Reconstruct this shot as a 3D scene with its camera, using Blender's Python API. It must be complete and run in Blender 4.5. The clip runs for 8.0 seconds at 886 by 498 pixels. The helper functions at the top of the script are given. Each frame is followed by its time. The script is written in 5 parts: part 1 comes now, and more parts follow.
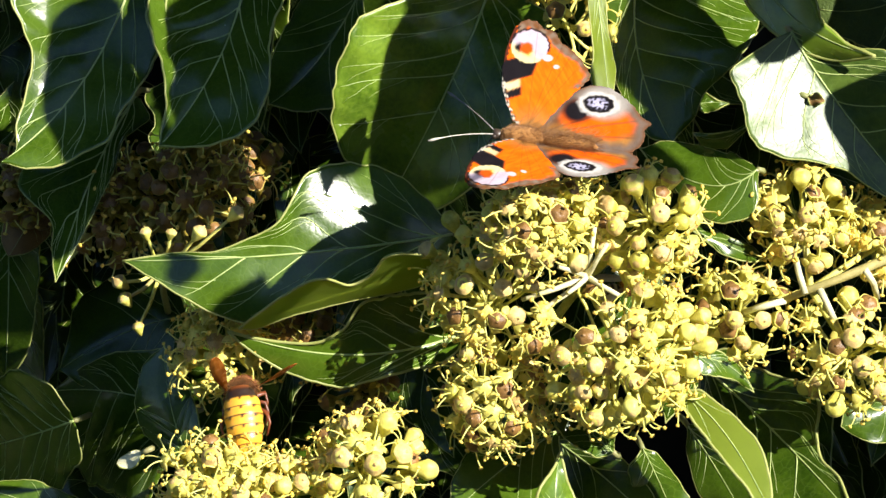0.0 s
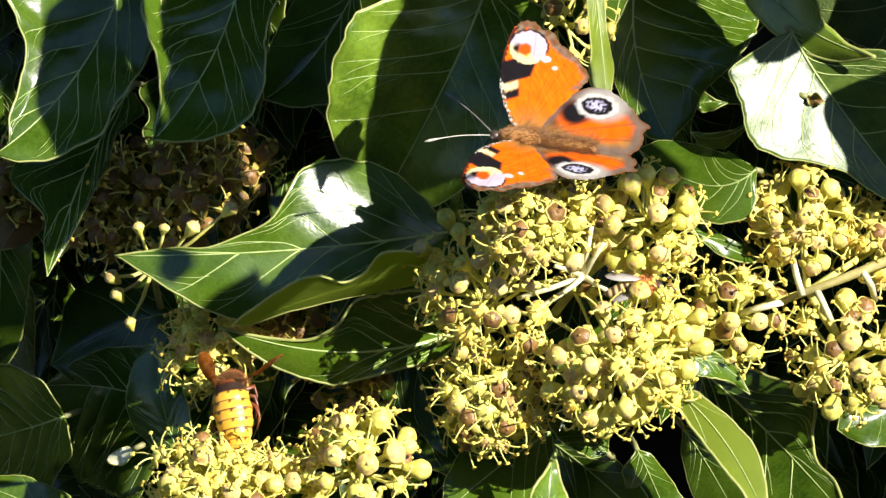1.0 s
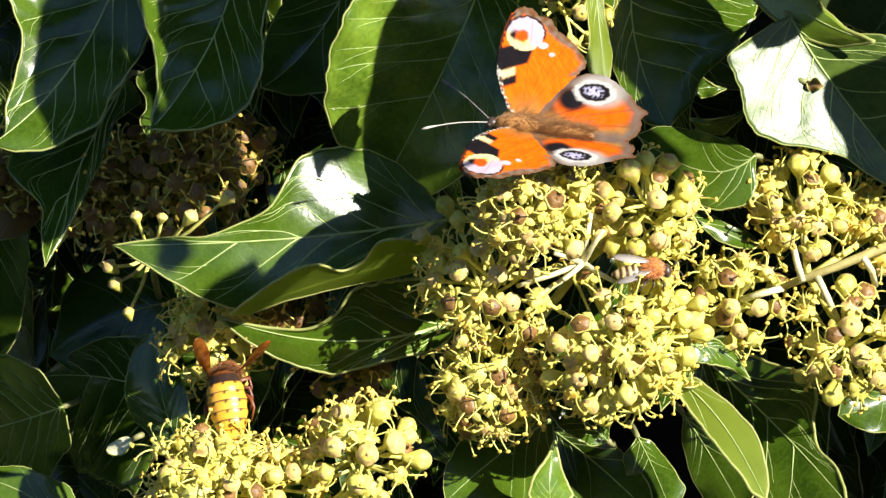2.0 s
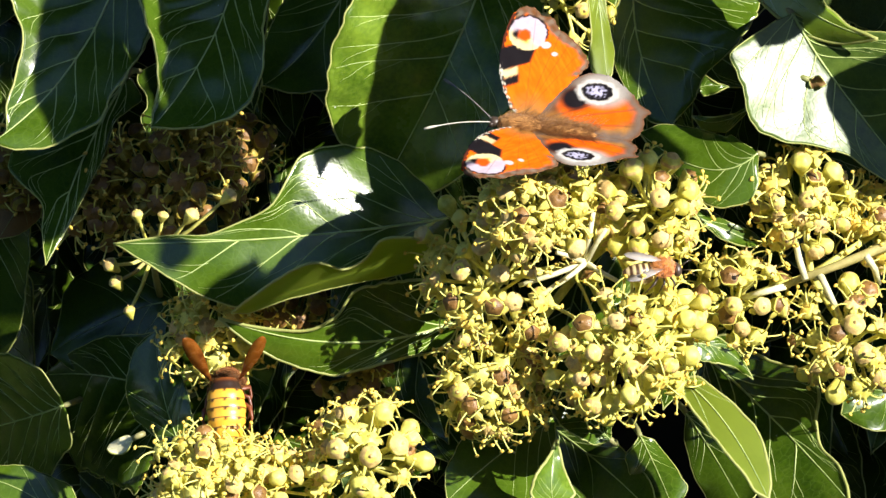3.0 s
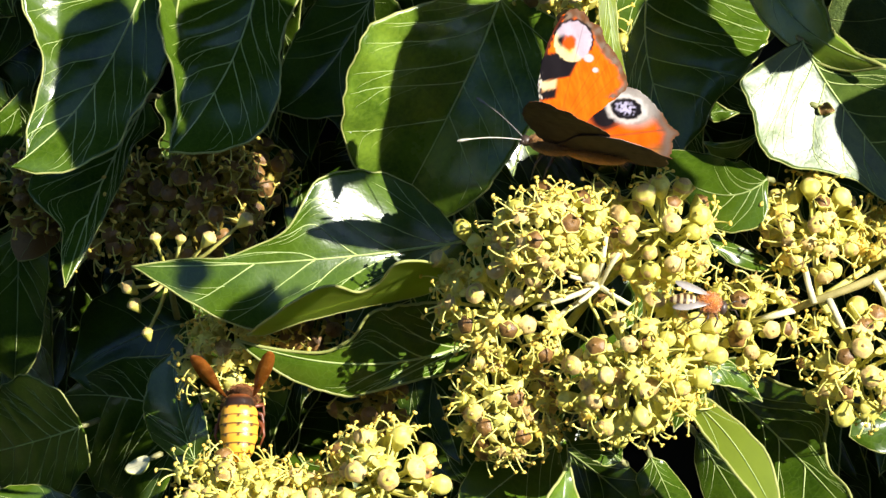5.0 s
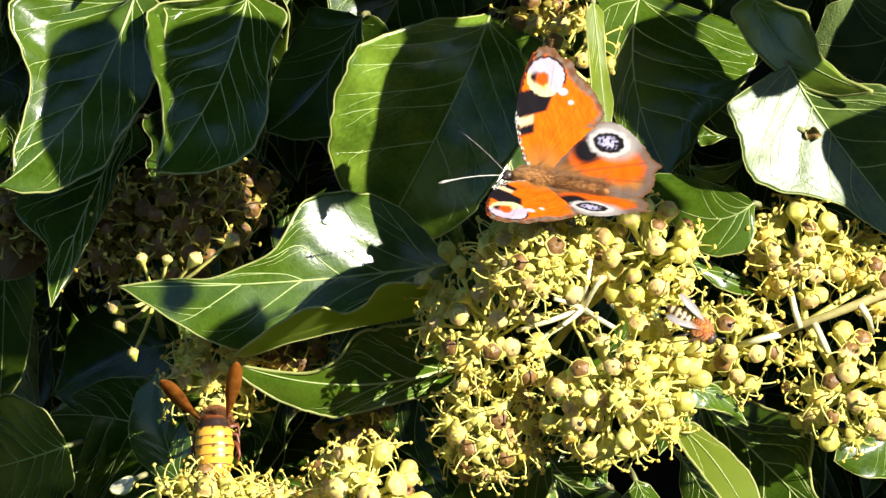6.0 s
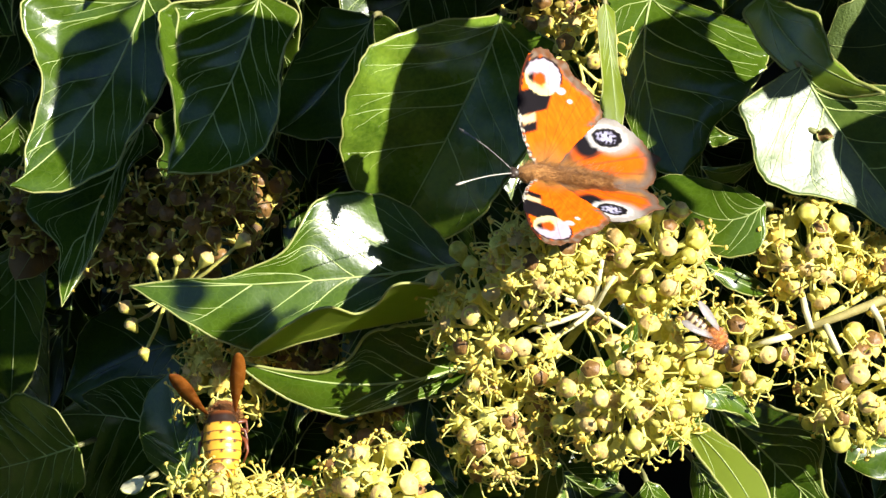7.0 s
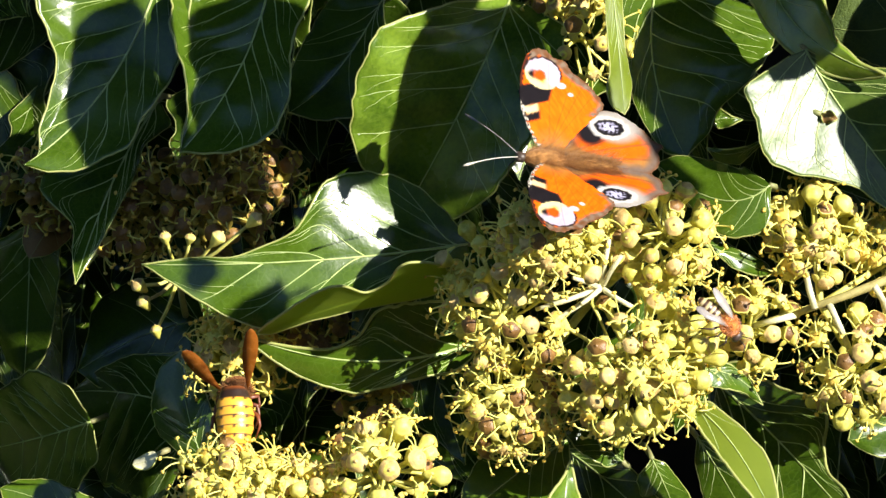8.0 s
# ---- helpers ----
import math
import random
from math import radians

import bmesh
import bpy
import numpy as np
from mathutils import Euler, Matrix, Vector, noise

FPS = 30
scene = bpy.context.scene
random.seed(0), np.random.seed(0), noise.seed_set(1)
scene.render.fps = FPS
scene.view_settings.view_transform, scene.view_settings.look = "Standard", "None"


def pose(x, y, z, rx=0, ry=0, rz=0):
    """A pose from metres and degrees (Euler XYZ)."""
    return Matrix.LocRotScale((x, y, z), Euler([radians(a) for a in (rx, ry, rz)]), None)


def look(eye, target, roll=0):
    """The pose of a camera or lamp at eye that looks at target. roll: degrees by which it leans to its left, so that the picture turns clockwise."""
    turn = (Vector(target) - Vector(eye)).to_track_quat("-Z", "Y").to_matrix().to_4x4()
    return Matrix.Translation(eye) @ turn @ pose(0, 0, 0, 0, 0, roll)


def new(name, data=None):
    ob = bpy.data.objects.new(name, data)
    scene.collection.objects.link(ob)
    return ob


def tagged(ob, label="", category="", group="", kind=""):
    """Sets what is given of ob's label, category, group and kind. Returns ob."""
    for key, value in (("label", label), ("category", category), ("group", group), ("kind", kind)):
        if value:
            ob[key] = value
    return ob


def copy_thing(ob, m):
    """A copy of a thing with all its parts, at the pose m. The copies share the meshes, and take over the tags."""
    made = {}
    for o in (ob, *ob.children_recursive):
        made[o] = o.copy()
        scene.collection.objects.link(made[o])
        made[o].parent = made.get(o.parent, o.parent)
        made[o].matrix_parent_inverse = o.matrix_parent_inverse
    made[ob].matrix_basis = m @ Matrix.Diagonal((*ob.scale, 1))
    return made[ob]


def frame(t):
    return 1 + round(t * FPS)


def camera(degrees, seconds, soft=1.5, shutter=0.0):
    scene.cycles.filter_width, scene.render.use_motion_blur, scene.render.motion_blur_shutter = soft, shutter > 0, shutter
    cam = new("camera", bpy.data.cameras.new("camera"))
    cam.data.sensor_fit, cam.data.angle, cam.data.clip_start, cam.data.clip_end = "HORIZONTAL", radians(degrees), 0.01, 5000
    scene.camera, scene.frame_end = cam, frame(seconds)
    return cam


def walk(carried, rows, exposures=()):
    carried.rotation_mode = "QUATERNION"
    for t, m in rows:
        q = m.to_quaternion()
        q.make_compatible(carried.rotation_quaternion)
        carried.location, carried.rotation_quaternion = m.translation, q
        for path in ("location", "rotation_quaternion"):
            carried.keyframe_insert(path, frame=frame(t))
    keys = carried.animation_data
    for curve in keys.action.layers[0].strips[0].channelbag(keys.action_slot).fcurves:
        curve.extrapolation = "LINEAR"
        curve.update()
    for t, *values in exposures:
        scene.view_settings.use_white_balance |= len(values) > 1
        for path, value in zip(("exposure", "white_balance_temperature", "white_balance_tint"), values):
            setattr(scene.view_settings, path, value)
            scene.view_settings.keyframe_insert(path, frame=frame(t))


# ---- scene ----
# The ivy grows on a bank; everything is laid out square to it (x along it, y into it, z up it) and leaned back by BANK.
BANK = pose(0, 0, 0, -15, 0, 0)
cam = camera(13.0, 8.0, soft=1.45)
walk(cam, [
    (0.0, BANK @ look((0, -0.9500, 0), (0.00000, 0, -0.00000), 0.00)),
    (0.5, BANK @ look((0, -0.9441, 0), (-0.00029, 0, 0.00064), 0.27)),
    (1.0, BANK @ look((0, -0.9428, 0), (0.00122, 0, -0.00050), 0.56)),
    (1.5, BANK @ look((0, -0.9416, 0), (0.00248, 0, -0.00242), 0.30)),
    (3.0, BANK @ look((0, -0.9373, 0), (0.00109, 0, -0.00389), 0.21)),
    (3.5, BANK @ look((0, -0.9380, 0), (-0.00078, 0, -0.00236), 0.47)),
    (4.0, BANK @ look((0, -0.9417, 0), (-0.00305, 0, -0.00002), 0.61)),
    (4.5, BANK @ look((0, -0.9499, 0), (-0.00383, 0, 0.00029), 0.25)),
    (6.0, BANK @ look((0, -0.9505, 0), (0.00099, 0, 0.00726), 0.71)),
    (6.5, BANK @ look((0, -0.9492, 0), (-0.00075, 0, 0.00860), 0.77)),
    (7.0, BANK @ look((0, -0.9505, 0), (-0.00174, 0, 0.00732), 0.83)),
    (7.5, BANK @ look((0, -0.9536, 0), (-0.00402, 0, 0.00474), 1.04)),
    (8.0, BANK @ look((0, -0.9626, 0), (-0.00380, 0, 0.00226), 1.00)),
])
scene.view_settings.exposure = 1.3

# ---- light ----
SUN = (BANK @ Vector((0.60, -0.70, 0.33))).normalized()
world = bpy.data.worlds.new("sky")
scene.world = world
world.use_nodes = True
wn = world.node_tree.nodes
sky = wn.new("ShaderNodeTexSky")
sky.sky_type, sky.sun_disc = "NISHITA", False
sky.sun_elevation = math.asin(SUN.z)
sky.sun_rotation = math.atan2(SUN.x, SUN.y)
world.node_tree.links.new(sky.outputs[0], wn["Background"].inputs[0])
sky.dust_density, sky.ozone_density = 0.3, 4.5
wn["Background"].inputs[1].default_value = 0.076
sun = new("sun", bpy.data.lights.new("sun", "SUN"))
sun.data.energy, sun.data.angle, sun.data.color = 4.6, radians(0.53), (1.0, 0.95, 0.86)
sun.matrix_basis = look(SUN * 3, (0, 0, 0))

MM = 0.001


def mm(p):
    return Vector(p) * MM


# ---- materials ----
def surface(name, low, high, rough=0.5, scale=300.0, fine=2500.0, bump=0.3, through_light=0.0, glow_colour=None, sheen=0.0,
            attribute="", spec=0.5, height=0.0003, net=0.0):
    """A procedural surface: two colours mixed by coarse and fine noise, with relief; through_light lets light pass a thin sheet."""
    m = bpy.data.materials.new(name)
    m.use_nodes = True
    nt = m.node_tree
    n, ln = nt.nodes, nt.links
    b = n["Principled BSDF"]
    co = n.new("ShaderNodeTexCoord")
    n1, n2 = n.new("ShaderNodeTexNoise"), n.new("ShaderNodeTexNoise")
    n1.inputs["Scale"].default_value, n2.inputs["Scale"].default_value = scale, fine
    n1.inputs["Detail"].default_value = 4
    for q in (n1, n2):
        ln.new(co.outputs["Object"], q.inputs["Vector"])
    info = n.new("ShaderNodeObjectInfo")
    add = n.new("ShaderNodeMath")
    add.operation = "MULTIPLY_ADD"
    ln.new(n2.outputs["Fac"], add.inputs[0])
    add.inputs[1].default_value = 0.45
    ln.new(n1.outputs["Fac"], add.inputs[2])
    add2 = n.new("ShaderNodeMath")
    add2.operation = "MULTIPLY_ADD"
    ln.new(info.outputs["Random"], add2.inputs[0])
    add2.inputs[1].default_value = 0.3
    ln.new(add.outputs[0], add2.inputs[2])
    ramp = n.new("ShaderNodeValToRGB")
    ramp.color_ramp.elements[0].position, ramp.color_ramp.elements[1].position = 0.5, 1.0
    ramp.color_ramp.elements[0].color, ramp.color_ramp.elements[1].color = (*low, 1), (*high, 1)
    ln.new(add2.outputs[0], ramp.inputs[0])
    colour = ramp.outputs[0]
    if attribute:
        at = n.new("ShaderNodeAttribute")
        at.attribute_name = attribute
        mix = n.new("ShaderNodeMix")
        mix.data_type, mix.blend_type = "RGBA", "MULTIPLY"
        mix.inputs["Factor"].default_value = 1.0
        ln.new(at.outputs["Color"], mix.inputs[6])
        ln.new(ramp.outputs[0], mix.inputs[7])
        colour = mix.outputs[2]
    ln.new(colour, b.inputs["Base Color"])
    b.inputs["Roughness"].default_value = rough
    b.inputs["Specular IOR Level"].default_value = spec
    b.inputs["Sheen Weight"].default_value = sheen
    rr = n.new("ShaderNodeMapRange")
    rr.inputs["To Min"].default_value, rr.inputs["To Max"].default_value = max(rough - 0.1, 0.05), min(rough + 0.12, 1.0)
    ln.new(n1.outputs["Fac"], rr.inputs["Value"])
    ln.new(rr.outputs[0], b.inputs["Roughness"])
    if net:
        vor = n.new("ShaderNodeTexVoronoi")
        vor.feature = "DISTANCE_TO_EDGE"
        vor.inputs["Scale"].default_value = net
        ln.new(co.outputs["Object"], vor.inputs["Vector"])
        cut = n.new("ShaderNodeMapRange")
        cut.inputs["From Max"].default_value = 0.12
        ln.new(vor.outputs["Distance"], cut.inputs["Value"])
        mx = n.new("ShaderNodeMath")
        mx.operation = "MULTIPLY_ADD"
        ln.new(cut.outputs[0], mx.inputs[0])
        mx.inputs[1].default_value = 0.07
        ln.new(add.outputs[0], mx.inputs[2])
        add = mx
        pale = n.new("ShaderNodeMix")
        pale.data_type = "RGBA"
        fac = n.new("ShaderNodeMapRange")
        fac.inputs["From Max"].default_value = 0.06
        fac.inputs["To Min"].default_value, fac.inputs["To Max"].default_value = 0.14, 0.0
        ln.new(vor.outputs["Distance"], fac.inputs["Value"])
        ln.new(fac.outputs[0], pale.inputs["Factor"])
        ln.new(colour, pale.inputs[6])
        pale.inputs[7].default_value = (0.16, 0.22, 0.05, 1)
        spot = n.new("ShaderNodeTexVoronoi")
        spot.inputs["Scale"].default_value = 210.0
        ln.new(co.outputs["Object"], spot.inputs["Vector"])
        pick = n.new("ShaderNodeSeparateColor")
        ln.new(spot.outputs["Color"], pick.inputs[0])
        size = n.new("ShaderNodeMath")
        size.operation = "MULTIPLY_ADD"
        ln.new(pick.outputs[0], size.inputs[0])
        size.inputs[1].default_value, size.inputs[2].default_value = 0.42, -0.33
        dot = n.new("ShaderNodeMath")
        dot.operation = "LESS_THAN"
        ln.new(spot.outputs["Distance"], dot.inputs[0])
        ln.new(size.outputs[0], dot.inputs[1])
        dusty = n.new("ShaderNodeMix")
        dusty.data_type = "RGBA"
        ln.new(dot.outputs[0], dusty.inputs["Factor"])
        ln.new(pale.outputs[2], dusty.inputs[6])
        dusty.inputs[7].default_value = (0.42, 0.46, 0.36, 1)
        ln.new(dusty.outputs[2], b.inputs["Base Color"])
    bp = n.new("ShaderNodeBump")
    bp.inputs["Strength"].default_value, bp.inputs["Distance"].default_value = bump, height
    ln.new(add.outputs[0], bp.inputs["Height"])
    ln.new(bp.outputs[0], b.inputs["Normal"])
    if through_light:
        tr = n.new("ShaderNodeBsdfTranslucent")
        if glow_colour:
            tr.inputs["Color"].default_value = (*glow_colour, 1)
        else:
            ln.new(colour, tr.inputs["Color"])
        ms = n.new("ShaderNodeMixShader")
        ms.inputs[0].default_value = through_light
        ln.new(b.outputs[0], ms.inputs[1])
        ln.new(tr.outputs[0], ms.inputs[2])
        ln.new(ms.outputs[0], n["Material Output"].inputs["Surface"])
    return m


LEAF = surface("ivy_leaf_green", (0.013, 0.036, 0.0025), (0.054, 0.100, 0.006), rough=0.22, spec=0.5, scale=90, fine=900, bump=0.3,
               through_light=0.02, glow_colour=(0.34, 0.45, 0.03), net=420.0)
# Paler copy of LEAF; puts sunlight into the colour of three bright leaves.
LEAF_SUNLIT = surface("sunlit_ivy_leaf_green", (0.032, 0.076, 0.005), (0.150, 0.235, 0.020), rough=0.25, spec=0.5, scale=90, fine=900, bump=0.3,
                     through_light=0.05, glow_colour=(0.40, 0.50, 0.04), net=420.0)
# Rougher, bumpier and slightly paler than LEAF.
LEAF_DULL = surface("matt_ivy_leaf", (0.022, 0.050, 0.006), (0.080, 0.130, 0.016), rough=0.40, spec=0.5, scale=140, fine=700, bump=0.6,
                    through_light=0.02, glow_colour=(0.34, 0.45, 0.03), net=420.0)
LEAF_ROUGH = surface("dull_rough_ivy_leaf", (0.016, 0.034, 0.005), (0.070, 0.105, 0.020), rough=0.62, spec=0.3, scale=160, fine=1900, bump=1.0, height=0.0006,
                     net=420.0)
# Pale underside; also paints two brightly lit leaves lighter.
LEAF_UNDER_LIT = surface("ivy_leaf_underside_lit", (0.15, 0.21, 0.020), (0.25, 0.32, 0.035), rough=0.5, scale=120, fine=900,
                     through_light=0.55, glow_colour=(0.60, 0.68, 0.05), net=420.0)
DRY = surface("dry_leaf_brown", (0.10, 0.05, 0.015), (0.22, 0.12, 0.035), rough=0.7, scale=120, fine=900, bump=0.5)
VEIN = surface("leaf_vein", (0.22, 0.31, 0.08), (0.40, 0.48, 0.17), rough=0.5, scale=300)
RIM = surface("leaf_margin", (0.30, 0.34, 0.08), (0.46, 0.48, 0.16), rough=0.45, scale=300, through_light=0.3,
              glow_colour=(0.5, 0.55, 0.1))
PETIOLE = surface("leaf_stalk", (0.16, 0.20, 0.06), (0.26, 0.24, 0.10), rough=0.5, scale=300)
FLOWER = surface("flower_yellow_green", (0.44, 0.39, 0.025), (0.87, 0.80, 0.19), rough=0.5, scale=500, fine=3000,
                 through_light=0.2, glow_colour=(0.6, 0.6, 0.1))
STALK = surface("flower_stalk", (0.38, 0.35, 0.03), (0.76, 0.71, 0.19), rough=0.55, scale=400)
PETAL = surface("flower_petal", (0.56, 0.50, 0.08), (0.78, 0.68, 0.18), rough=0.55, scale=600, through_light=0.25)
DISC = surface("spent_disc", (0.065, 0.030, 0.008), (0.25, 0.13, 0.035), rough=0.45, scale=500, fine=4000, bump=0.6)
TAN = surface("bud_tip_tan", (0.33, 0.20, 0.055), (0.66, 0.48, 0.18), rough=0.6, scale=700, fine=4000, bump=0.6)
# Darker copy of FLOWER: shade put into the colour of shaded clusters.
SHADED_FLOWER = surface("shaded_flower", (0.15, 0.115, 0.012), (0.44, 0.34, 0.05), rough=0.6, scale=500, fine=3000, through_light=0.1)
PALE_STALK = surface("pale_stalk", (0.46, 0.43, 0.22), (0.70, 0.66, 0.42), rough=0.6, scale=500, bump=0.4)
ANTHER = surface("anther", (0.58, 0.36, 0.03), (0.86, 0.63, 0.12), rough=0.6, scale=900)
BARK = surface("twig_bark", (0.22, 0.19, 0.05), (0.40, 0.34, 0.12), rough=0.7, scale=300, bump=0.6)
# Near black, so gaps between leaves look shaded even where sun reaches.
GAP_DARK = surface("gap_dark", (0.004, 0.004, 0.003), (0.014, 0.012, 0.008), rough=0.95, scale=30, fine=300, bump=0.8)
# For the ground and wall out of view; dark, to hold down bounce.
UNSEEN_DARK = surface("unseen_dark", (0.012, 0.014, 0.008), (0.03, 0.034, 0.018), rough=0.95, scale=12, fine=120, bump=0.8)
WING = surface("wing_scales", (0.8, 0.8, 0.8), (1.0, 1.0, 1.0), rough=0.75, scale=700, fine=6000, bump=0.25, attribute="pigment",
               through_light=0.08, spec=0.06)
WING_UNDER = surface("wing_underside", (0.012, 0.009, 0.008), (0.060, 0.042, 0.032), rough=0.8, scale=500, fine=3500, bump=0.4, spec=0.1)
FUR = surface("brown_fur", (0.19, 0.080, 0.018), (0.42, 0.20, 0.055), rough=0.9, scale=900, fine=5000, bump=0.8, sheen=0.12)
DARK = surface("dark_chitin", (0.02, 0.014, 0.01), (0.06, 0.04, 0.03), rough=0.4, scale=600)
GREY_FEELER = surface("grey_feeler", (0.05, 0.045, 0.04), (0.22, 0.20, 0.18), rough=0.5, scale=900)
PALE_FEELER = surface("pale_feeler", (0.40, 0.36, 0.30), (0.62, 0.58, 0.50), rough=0.5, scale=600)
HORNET = surface("hornet_shell", (0.85, 0.85, 0.85), (1, 1, 1), rough=0.35, scale=500, fine=4000, attribute="pigment", bump=0.25)
AMBER = surface("amber_wing", (0.07, 0.018, 0.004), (0.36, 0.125, 0.018), rough=0.25, scale=420, through_light=0.45,
                glow_colour=(0.55, 0.17, 0.02))
BROWN_SHELL = surface("dark_brown_shell", (0.030, 0.012, 0.005), (0.085, 0.034, 0.012), rough=0.5, scale=600)
HORNET_HAIR = surface("russet_hair", (0.16, 0.055, 0.012), (0.36, 0.15, 0.045), rough=0.9, scale=900, fine=5000)
LEG = surface("russet_leg", (0.07, 0.018, 0.007), (0.17, 0.045, 0.016), rough=0.4, scale=600)
BEE_WING = surface("smoky_wing", (0.30, 0.26, 0.24), (0.52, 0.48, 0.46), rough=0.22, scale=500, through_light=0.4,
                   glow_colour=(0.5, 0.45, 0.4))
ORANGE_FUR = surface("orange_fur", (0.42, 0.11, 0.012), (0.72, 0.26, 0.035), rough=0.85, scale=900, fine=6000, bump=0.9, sheen=0.5)


# ---- mesh helpers ----
def mesh_of(name, bm, *mats):
    me = bpy.data.meshes.new(name)
    bm.normal_update()
    bm.to_mesh(me)
    bm.free()
    for m in mats:
        me.materials.append(m)
    for p in me.polygons:
        p.use_smooth = True
    return me


def part(name, bm, material, parent, label=""):
    ob = new(name, mesh_of(name, bm, *(material if isinstance(material, (list, tuple)) else (material,))))
    ob.parent = parent
    return tagged(ob, label)


def tube(bm, pts, radii, n=6, slot=0, cap=True):
    """A round tube through pts with a radius at each."""
    pts = [Vector(p) for p in pts]
    rings = []
    side = None
    for i, p in enumerate(pts):
        d = (pts[min(i + 1, len(pts) - 1)] - pts[max(i - 1, 0)]).normalized()
        if side is None:
            side = d.orthogonal().normalized()
        side = (side - d * side.dot(d)).normalized()
        up = d.cross(side)
        r = radii[i] if isinstance(radii, (list, tuple)) else radii
        rings.append([bm.verts.new(p + (side * math.cos(a) + up * math.sin(a)) * r)
                      for a in (2 * math.pi * k / n for k in range(n))])
    for r0, r1 in zip(rings[:-1], rings[1:]):
        for k in range(n):
            f = bm.faces.new((r0[k], r0[(k + 1) % n], r1[(k + 1) % n], r1[k]))
            f.material_index = slot
    if cap:
        for ring in (rings[0][::-1], rings[-1]):
            bm.faces.new(ring).material_index = slot


def lathe(bm, profile, n=10, slot=0, at=Matrix(), wobble=0.0):
    """A turned solid about z from (radius, height, material slot) steps."""
    rings = []
    for st in profile:
        r, z = st[0], st[1]
        if r < 1e-7:
            rings.append([bm.verts.new(at @ Vector((0, 0, z)))])
        else:
            rings.append([bm.verts.new(at @ Vector((r * (1 + wobble * math.cos(5 * a)) * math.cos(a), r * (1 + wobble * math.cos(5 * a)) * math.sin(a), z)))
                          for a in (2 * math.pi * k / n for k in range(n))])
    for i, (r0, r1) in enumerate(zip(rings[:-1], rings[1:])):
        s = profile[i + 1][2] if len(profile[i + 1]) > 2 else slot
        for k in range(n):
            k2 = (k + 1) % n
            if len(r0) == 1 and len(r1) == 1:
                continue
            if len(r0) == 1:
                f = bm.faces.new((r0[0], r1[k2], r1[k]))
            elif len(r1) == 1:
                f = bm.faces.new((r0[k], r0[k2], r1[0]))
            else:
                f = bm.faces.new((r0[k], r0[k2], r1[k2], r1[k]))
            f.material_index = s


def ellipsoid(bm, centre, radii, nu=14, nv=10, slot=0, turn=Matrix()):
    at = Matrix.Translation(centre) @ turn @ Matrix.Diagonal((*radii, 1))
    lathe(bm, [(math.sin(math.pi * i / nv) if 0 < i < nv else 0.0, -math.cos(math.pi * i / nv)) for i in range(nv + 1)], nu, slot, at)


# ---- setting ----
def slab(name, lo, hi, material, label):
    bm = bmesh.new()
    bmesh.ops.create_cube(bm, size=1)
    for v in bm.verts:
        v.co = Vector([lo[i] + (v.co[i] + 0.5) * (hi[i] - lo[i]) for i in range(3)])
    ob = new(name, mesh_of(name, bm, material))
    for p in ob.data.polygons:
        p.use_smooth = False
    return tagged(ob, label, "wall" if "wall" in name else "ground", kind="structure")


# Backing sheet whose dark colour stands for the shade between leaves.
tagged(slab("bank", (-2.5, 0.16, -1.2), (2.5, 0.5, 1.0), GAP_DARK, "earth bank added behind the ivy, near black like the shaded gaps"), category="bank").matrix_basis = BANK
# Added out of view, only to darken low reflections in the leaves.
slab("wall_south", (-6.0, -4.4, -1.1), (6.0, -4.1, 1.9), UNSEEN_DARK, "plain dark wall added out of view to darken leaf reflections")
# Ground out of view, coloured dark so little warm light bounces up.
bm = bmesh.new()
bmesh.ops.create_grid(bm, x_segments=40, y_segments=40, size=400)
for v in bm.verts:
    v.co.z = -1.1
tagged(new("ground", mesh_of("ground", bm, UNSEEN_DARK)), "unseen ground at the foot of the bank, dark to cut bounced light", "ground", kind="structure")

# ---- ivy leaves ----
STATIONS = (0.0, 0.06, 0.14, 0.24, 0.34, 0.44, 0.54, 0.64, 0.74, 0.84, 0.93, 1.0)


def smooth_profile(values, t):
    """Catmull-Rom through the widths at STATIONS."""
    i = 0
    while i < len(STATIONS) - 2 and t > STATIONS[i + 1]:
        i += 1
    x0, x1 = STATIONS[i], STATIONS[i + 1]
    u = (t - x0) / (x1 - x0)
    p1, p2 = values[i], values[i + 1]
    p0, p3 = values[max(i - 1, 0)], values[min(i + 2, len(values) - 1)]
    m1, m2 = 0.4 * (p2 - p0), 0.4 * (p3 - p1)
    return max(0.0, (2 * u**3 - 3 * u**2 + 1) * p1 + (u**3 - 2 * u**2 + u) * m1 + (-2 * u**3 + 3 * u**2) * p2 + (u**3 - u**2) * m2)


